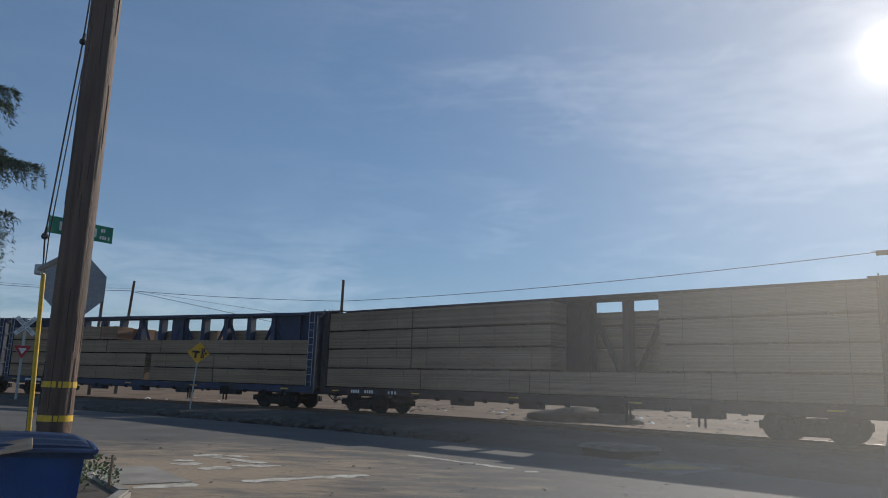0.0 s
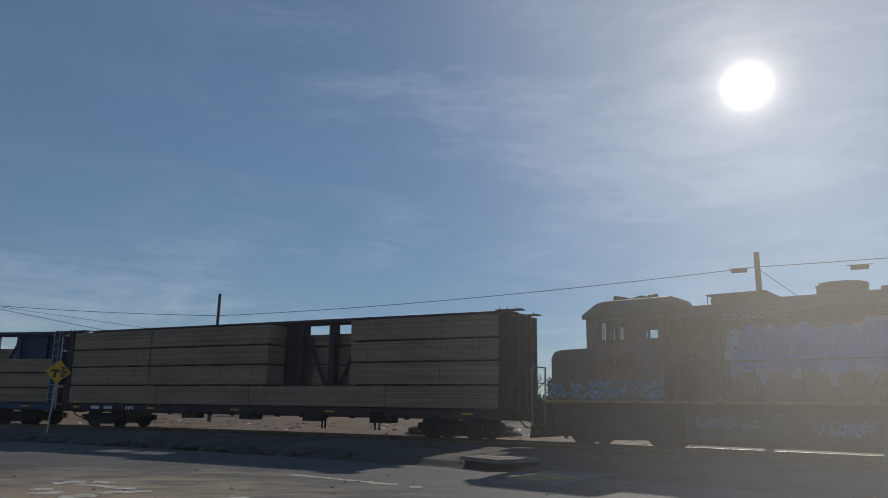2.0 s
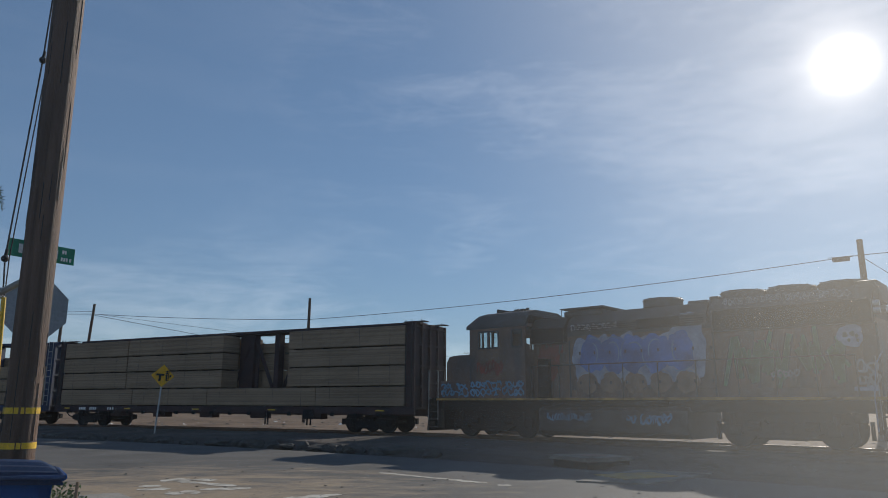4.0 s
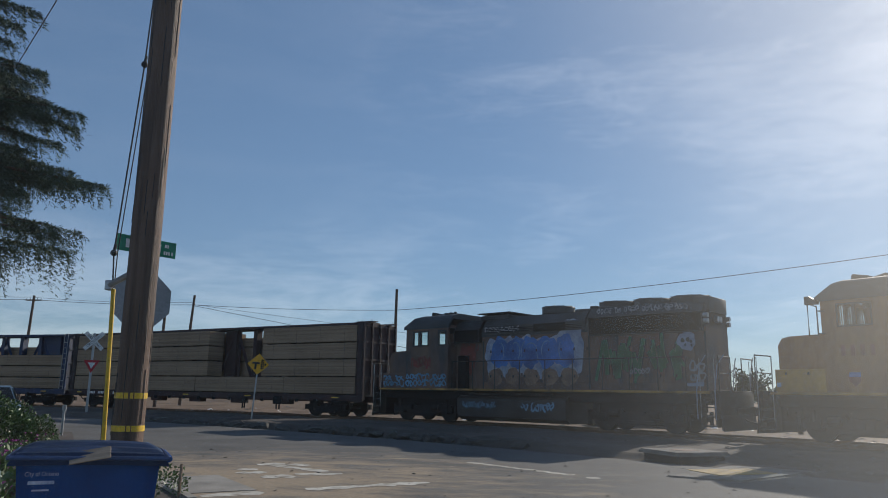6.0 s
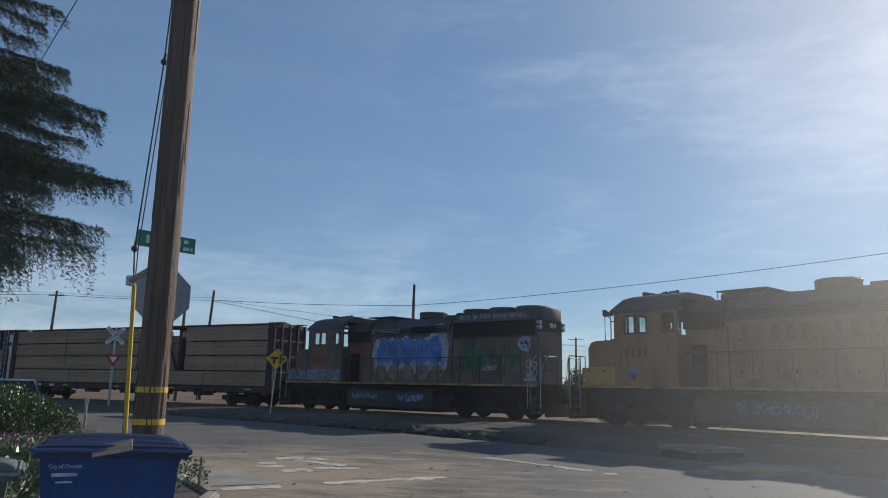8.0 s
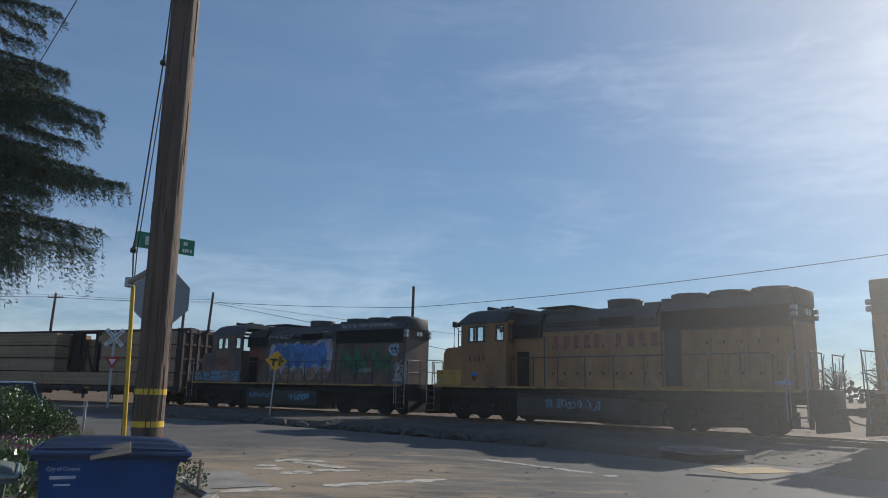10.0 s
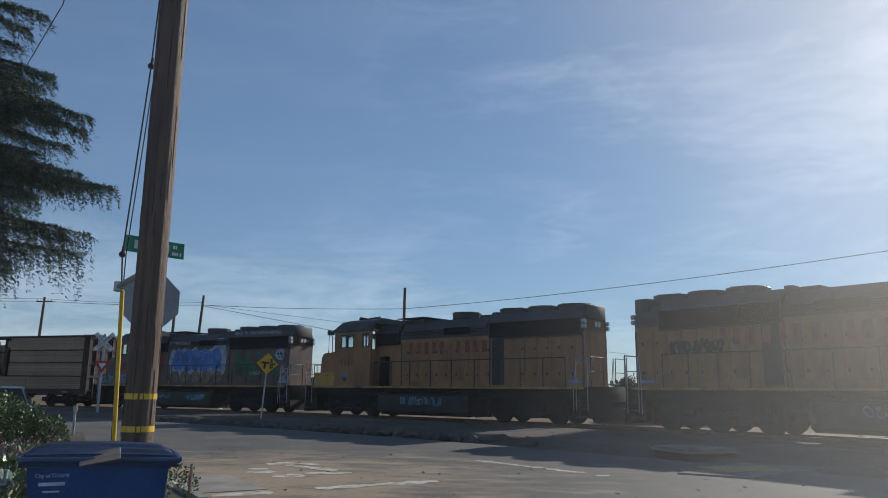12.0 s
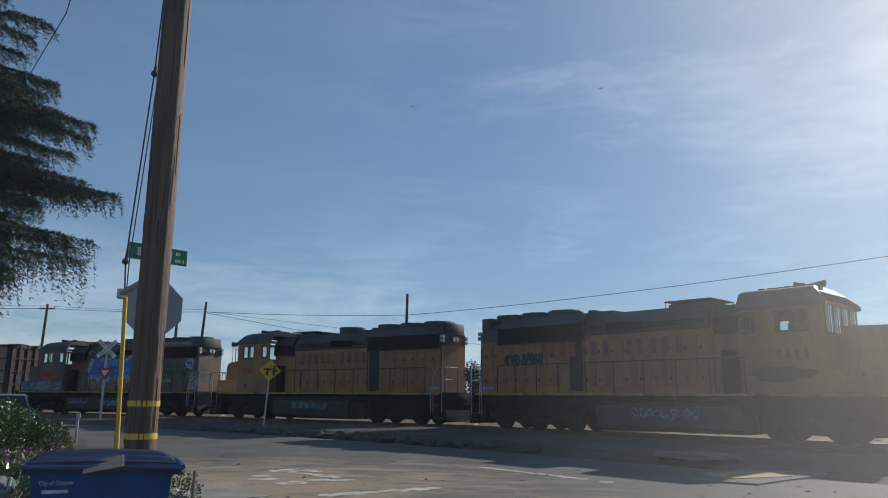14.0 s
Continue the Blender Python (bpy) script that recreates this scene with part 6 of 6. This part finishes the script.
shrub("shrub", "dense green shrub with glossy leaves on the corner", (-12.3, 17.2, 0.02), (1.2, 1.15, 1.15), 9000, 0.085, M["leaf"], 3)
shrub("shrub", "lower light green shrub beside a metal post", (-11.3, 17.75, 0.05), (0.5, 0.5, 0.65), 1500, 0.07, M["leaf"], 4)
shrub("garden_plant", "small green weeds beside a wooden stake", (-4.25, 9.45, 0.1), (0.32, 0.3, 0.32), 520, 0.05, M["leaf"], 5, False)
shrub("garden_plant", "tall green plants behind the bins", (-4.6, 6.4, 0.1), (0.75, 0.7, 0.75), 1800, 0.07, M["leaf"], 6)


def ground_cover():
    rng = random.Random(17)
    verts, faces, pv, pf = [], [], [], []
    for _ in range(9000):
        t = rng.random()
        x, y = -6.2 - 6.0 * t + rng.uniform(-1.6, 1.2), 9.6 + 7.2 * t + rng.uniform(-1.3, 1.3)
        h = 0.05 + 0.10 * max(0, noise.noise(Vector((x * 0.9, y * 0.9, 0))) + 0.4)
        p = Vector((x, y, 0.1 + h * rng.random()))
        leaf_quad(verts, faces, p, (rand_dir(rng) + Vector((0, 0, 0.8))).normalized(), rand_dir(rng), 0.07, 0.016)
        if rng.random() < 0.10 * max(0, noise.noise(Vector((x * 0.6, y * 0.6, 5))) + 0.45):
            for _ in range(5):
                leaf_quad(pv, pf, p + Vector((0, 0, h)), (rand_dir(rng) + Vector((0, 0, 0.6))).normalized(), rand_dir(rng), 0.045, 0.014)
    root = thing("ground_cover", "low green ground cover with magenta flowers in bloom", "ground cover")
    tagged(mesh_part("foliage", verts, faces, M["leaf"], root), kind="stuff")
    tagged(mesh_part("blossom", pv, pf, M["petal"], root, "magenta blossoms"), kind="stuff")


ground_cover()
bm = B()
cyl(bm, (0, 0, 0), (0.01, 0, 0.42), 0.022, 0.02, 8)
ob = solid("wooden_stake", bm, M["cardboard"], "short pale wooden stake in the bed", "stake")
ob.matrix_basis = pose(-4.0, 9.35, 0.1)
bm = B()
cyl(bm, (0, 0, -0.1), (0, 0, 0.85), 0.035, 0.035, 10)
box(bm, -0.06, 0.06, -0.01, 0.01, 0.70, 0.85)
ob = solid("metal_post", bm, M["steel"], "short galvanised metal post beside the shrub", "post")
ob.matrix_basis = pose(-12.2, 20.3, 0.1)


def far_tree(x, y, h, seed, bare):
    rng = random.Random(seed)
    root = thing("far_tree", "distant bare tree behind the railway yard" if bare else "distant green tree behind the railway yard", "tree", pose(x, y, 0), group="distant trees")
    bm = B()
    cyl(bm, (0, 0, -0.2), (0, 0, h * 0.45), 0.2, 0.13, 8)
    verts, faces = [], []
    for _ in range(26 if bare else 22):
        d = rand_dir(rng)
        d.z = abs(d.z) * 0.9 + 0.25
        d.normalize()
        a = Vector((0, 0, h * rng.uniform(0.25, 0.5)))
        b = a + Vector((d.x, d.y, d.z)) * h * rng.uniform(0.25, 0.48)
        tube(bm, [a, a.lerp(b, 0.5) + rand_dir(rng) * 0.15, b], 0.045, 4)
        for _ in range(36 if bare else 90):
            p = a.lerp(b, rng.uniform(0.45, 1.0)) + rand_dir(rng) * h * 0.09
            leaf_quad(verts, faces, p, rand_dir(rng), rand_dir(rng), (0.4 if bare else 0.3) * rng.uniform(0.6, 1.3), 0.02 if bare else 0.09)
    part("trunk", bm, M["bark"], root)
    tagged(mesh_part("crown", verts, faces, M["bark"] if bare else M["needle"], root), kind="stuff")


for i, (x, y, h, bare) in enumerate(((20.7, 72.1, 6.2, True), (17.5, 76, 4.4, True), (24.5, 74, 5.0, False), (-4.3, 89.9, 7.4, False), (-1.2, 92, 5.8, False), (34.8, 72, 7.0, True), (31.0, 75, 5.5, True), (38.5, 70, 5.8, False),
                                     (8.5, 92, 5.2, False), (-14, 95, 5.4, False), (-32, 100, 5.6, False), (-52, 98, 5.8, True), (44, 60, 5.6, False), (50, 48, 6.4, True), (14, 88, 4.2, False), (-70, 92, 6.0, False))):
    far_tree(x, y, h, 40 + i, bare)


def palm(x, y, h, seed):
    rng = random.Random(seed)
    root = thing("palm_tree", "tall distant fan palm with a round crown", "tree", pose(x, y, 0), group="distant palms")
    bm = B()
    tube(bm, [(0, 0, -0.2), (0.1, 0, h * 0.5), (0, 0, h)], 0.2, 8)
    part("trunk", bm, M["bark"], root)
    verts, faces = [], []
    for _ in range(46):
        d = rand_dir(rng)
        ln = rng.uniform(0.8, 1.25)
        tip = Vector((d.x * ln, d.y * ln, h + d.z * ln - 0.2))
        mid = Vector((0, 0, h)).lerp(tip, 0.55)
        for _ in range(9):
            leaf_quad(verts, faces, mid, (tip - mid + rand_dir(rng) * 0.32).normalized(), rand_dir(rng), rng.uniform(0.35, 0.6), 0.045)
        leaf_quad(verts, faces, Vector((0, 0, h)), (mid - Vector((0, 0, h))).normalized(), rand_dir(rng), 0.6, 0.03)
    tagged(mesh_part("crown", verts, faces, M["needle"], root), kind="stuff")


palm(-25.65, 117.2, 10.6, 61)
palm(-24.1, 117.5, 10.4, 62)


def far_woods():
    """A low uneven line of trees along the horizon."""
    rng = random.Random(77)
    verts, faces = [], []
    for _ in range(9000):
        a = rng.uniform(-1.6, 1.7)
        r = rng.uniform(240, 330)
        top = 4.5 + 3.5 * noise.noise(Vector((a * 14, 0, 0))) + 2 * noise.noise(Vector((a * 60, 0, 0)))
        p = Vector((-r * math.sin(a), r * math.cos(a), rng.uniform(0, max(1.0, top))))
        leaf_quad(verts, faces, p, rand_dir(rng), rand_dir(rng), 2.2, 0.8)
    me = bpy.data.meshes.new("far_woods")
    me.from_pydata(verts, [], faces)
    me.materials.append(M["needle"])
    tagged(new("far_woods", me), "low line of trees along the horizon", "woods", kind="stuff")


far_woods()


# ------------------------------------------------------------- parked car behind the shrub
def parked_car():
    root = thing("parked_car", "blue-grey saloon car parked behind the shrub", "car", pose(-16.4, 23.0, 0.0, 0, 0, 125))
    bm = B()
    prism(bm, [(-2.2, 0.35), (-2.25, 0.75), (-2.0, 0.92), (-1.1, 0.98), (1.2, 0.98), (2.05, 0.85), (2.25, 0.6), (2.2, 0.3)], -0.88, 0.88)
    bmesh.ops.bevel(bm, geom=bm.edges[:], offset=0.07, segments=3, affect="EDGES")
    body = part("body", bm, M["car_paint"], root, smooth=True)
    bm = B()
    a = [(-1.55, 0.96), (-0.75, 1.44), (0.45, 1.47), (1.35, 0.96)]
    lo = [bm.verts.new((x, sg * 0.8 if z < 1 else sg * 0.62, z)) for sg in (-1, 1) for x, z in a]
    bm.faces.new(lo[:4]), bm.faces.new(lo[4:][::-1])
    for i in range(3):
        bm.faces.new((lo[i], lo[i + 1], lo[i + 5], lo[i + 4]))
    bmesh.ops.bevel(bm, geom=bm.edges[:], offset=0.05, segments=2, affect="EDGES")
    cabin = part("cabin", bm, M["car_paint"], root, smooth=True)
    for sg in (-1, 1):
        for pts in (((-1.15, 1.02), (-0.68, 1.36), (-0.12, 1.39), (-0.12, 1.02)), ((-0.02, 1.02), (-0.02, 1.39), (0.42, 1.40), (1.0, 1.02))):
            bm = B()
            vs = [bm.verts.new((x, sg * (0.815 - (z - 0.96) * 0.36), z)) for x, z in pts]
            bm.faces.new(vs)
            bmesh.ops.solidify(bm, geom=bm.faces[:], thickness=0.01)
            part("side_window", bm, M["window_dark"], cabin)
    for x0, z0, x1, z1 in ((0.58, 1.43, 1.28, 1.02), (-0.87, 1.41, -1.48, 1.02)):
        bm = B()
        o = 0.03 if x0 > 0 else -0.03
        vs = [bm.verts.new(c) for c in ((x0 + o, -0.54, z0), (x0 + o, 0.54, z0), (x1 + o, 0.7, z1), (x1 + o, -0.7, z1))]
        bm.faces.new(vs)
        bmesh.ops.solidify(bm, geom=bm.faces[:], thickness=0.01)
        part("windscreen", bm, M["window_dark"], cabin)
    for x in (-1.35, 1.4):
        for y in (-0.8, 0.8):
            bm = B()
            cyl(bm, (x, y - 0.1, 0.32), (x, y + 0.1, 0.32), 0.32, seg=24)
            w = part("wheel", bm, M["tyre"], root, smooth=True)
            bm = B()
            cyl(bm, (x, y - 0.11, 0.32), (x, y + 0.11, 0.32), 0.2, seg=18)
            part("rim", bm, M["steel"], w, smooth=True)


parked_car()


# ------------------------------------------------------------- the vehicle that the view is from
def own_vehicle():
    root = thing("own_vehicle", "side door, mirror and pillar of the parked vehicle", "vehicle")
    bm = B()
    prism(bm, [(-2.4, 0.35), (-2.4, 1.12), (0.34, 1.19), (1.6, 1.10), (1.7, 0.4)], 0.40, 0.50)
    bmesh.ops.bevel(bm, geom=bm.edges[:], offset=0.02, segments=2, affect="EDGES")
    part("door_panel", bm, M["sign_white"], root, "pale painted side of the vehicle", smooth=True)
    bm = B()
    prism(bm, [(-2.3, 1.12), (-2.3, 1.18), (0.36, 1.25), (0.36, 1.19)], 0.34, 0.42)
    part("window_sill", bm, M["black"], root)
    bm = B()
    a, b = [], []
    for k in range(14):
        t = k / 13
        base = Vector((0.345 + 0.05 * t, 0.49, 1.2)) .lerp(Vector((0.43, 0.50, 2.0)), t)
        base.z = 1.18 + 0.85 * t
        base.x = 0.279 + 0.173 * t
        w, d = 0.16, 0.07
        ring = [bm.verts.new((base.x + w * u, base.y + d * v - 0.30 * u * w, base.z)) for u, v in ((0, -0.35), (0.08, -0.8), (0.5, -1), (1, -1), (1, 1), (0.5, 1), (0.08, 0.5))]
        if a:
            for i in range(7):
                bm.faces.new((a[i], a[(i + 1) % 7], ring[(i + 1) % 7], ring[i]))
        a = ring
    part("a_pillar", bm, M["trim_grey"], root, "grey trimmed windscreen pillar", smooth=True)
    bm = B()
    tube(bm, [(-2.3, 0.36, 1.75), (-1.2, 0.30, 1.98), (0.0, 0.30, 2.02), (0.46, 0.44, 2.03)], 0.05, 10)
    part("roof_rail", bm, M["trim_grey"], root, smooth=True)
    # added pane, itself unseen: its scatter imitates sun glare, strongest beside the pillar
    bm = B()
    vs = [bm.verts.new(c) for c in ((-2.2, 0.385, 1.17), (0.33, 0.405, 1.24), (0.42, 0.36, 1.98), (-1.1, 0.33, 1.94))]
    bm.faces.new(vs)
    pane = part("window_glass", bm, M["glare_pane"], root, "added clear pane that lays sun glare over the view")
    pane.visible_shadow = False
    # door mirror
    bm = B()
    n = 40
    rings = []
    for dy, sc in ((0.10, 0.25), (0.085, 0.62), (0.055, 0.88), (0.0, 1.0), (-0.008, 0.99), (-0.008, 0.90), (0.004, 0.885)):
        ring = []
        for i in range(n):
            q = i * math.tau / n
            c, s_ = math.cos(q), math.sin(q)
            ring.append(bm.verts.new((0.125 * sc * math.copysign(abs(c) ** 0.42, c), dy, 0.085 * sc * math.copysign(abs(s_) ** 0.5, s_))))
        rings.append(ring)
    for r0, r1 in zip(rings, rings[1:]):
        for i in range(n):
            bm.faces.new((r0[i], r0[(i + 1) % n], r1[(i + 1) % n], r1[i]))
    bm.faces.new(rings[0])
    shell = part("mirror_housing", bm, M["mirror_shell"], root, "glossy dark door mirror housing", smooth=True)
    bm = B()
    ring = [bm.verts.new((0.125 * 0.885 * math.copysign(abs(math.cos(i * math.tau / n)) ** 0.42, math.cos(i * math.tau / n)), 0.004, 0.085 * 0.885 * math.copysign(abs(math.sin(i * math.tau / n)) ** 0.5, math.sin(i * math.tau / n)))) for i in range(n)]
    bm.faces.new(ring)
    part("mirror_glass", bm, M["mirror"], shell, "silvered mirror glass")
    bm = B()
    tube(bm, [(0.08, 0.03, -0.05), (0.12, -0.02, -0.12), (0.1, -0.1, -0.16)], 0.03, 8)
    part("mirror_arm", bm, M["mirror_shell"], shell, smooth=True)
    shell.matrix_basis = pose(0.155, 0.60, 1.278, 0, 2, -28)


M["mirror_shell"] = mat("mirror_shell", (0.02, 0.02, 0.022), 0.3, scale=2, fine=60, bump=0.02, coat=0.5)
own_vehicle()


# ------------------------------------------------------------- birds
def bird(label):
    root = thing("bird", label, "bird", group="birds in the sky")
    bm = B()
    tube(bm, [(0, -0.17, 0.01), (0, -0.1, 0), (0, 0.05, 0), (0, 0.16, 0.0)], 0.03, 8)
    prism(bm, [(-0.03, -0.005), (0.03, -0.005), (0.03, 0.005), (-0.03, 0.005)], -0.26, -0.15)
    bmesh.ops.scale(bm, vec=(0.5, 0.5, 0.5), verts=bm.verts[:])
    part("body", bm, M["black"], root, smooth=True)
    for sgn in (-1, 1):
        bm = B()
        up = [(0.02 * sgn, 0.07, 0.02), (0.17 * sgn, 0.10, 0.07), (0.36 * sgn, 0.0, 0.03), (0.17 * sgn, -0.04, 0.07), (0.02 * sgn, -0.06, 0.02)]
        a = [bm.verts.new(p) for p in up]
        b = [bm.verts.new((x, y, z - 0.012)) for x, y, z in up]
        bm.faces.new(a), bm.faces.new(b[::-1])
        for i in range(5):
            bm.faces.new((a[i], b[i], b[(i + 1) % 5], a[(i + 1) % 5]))
        bmesh.ops.scale(bm, vec=(0.5, 0.5, 0.5), verts=bm.verts[:])
        part("wing", bm, M["black"], root)
    return root


BIRDS = [
    (bird("small dark bird gliding away high overhead"), -4, [(0, -9.2, -120, 70), (8, -8.6, -50, 45), (11.5, -7.6, 10.0, 26.0), (12.5, -7.4, 26.2, 17.6), (12.9, -7.2, 32.7, 19.4), (13.3, -6.9, 39.1, 20.8), (13.7, -7.1, 45.4, 22.0), (14.0, -6.9, 50.3, 22.5)]),
    (bird("small dark bird crossing the bright sky"), -50, [(0, -95, -41, 26), (12.5, -5.2, 33.0, 23.4), (13.1, -0.7, 36.5, 22.3), (13.5, 2.3, 38.9, 21.5), (13.9, 5.1, 41.3, 20.1), (14.0, 5.7, 41.8, 19.8)]),
]

motions()
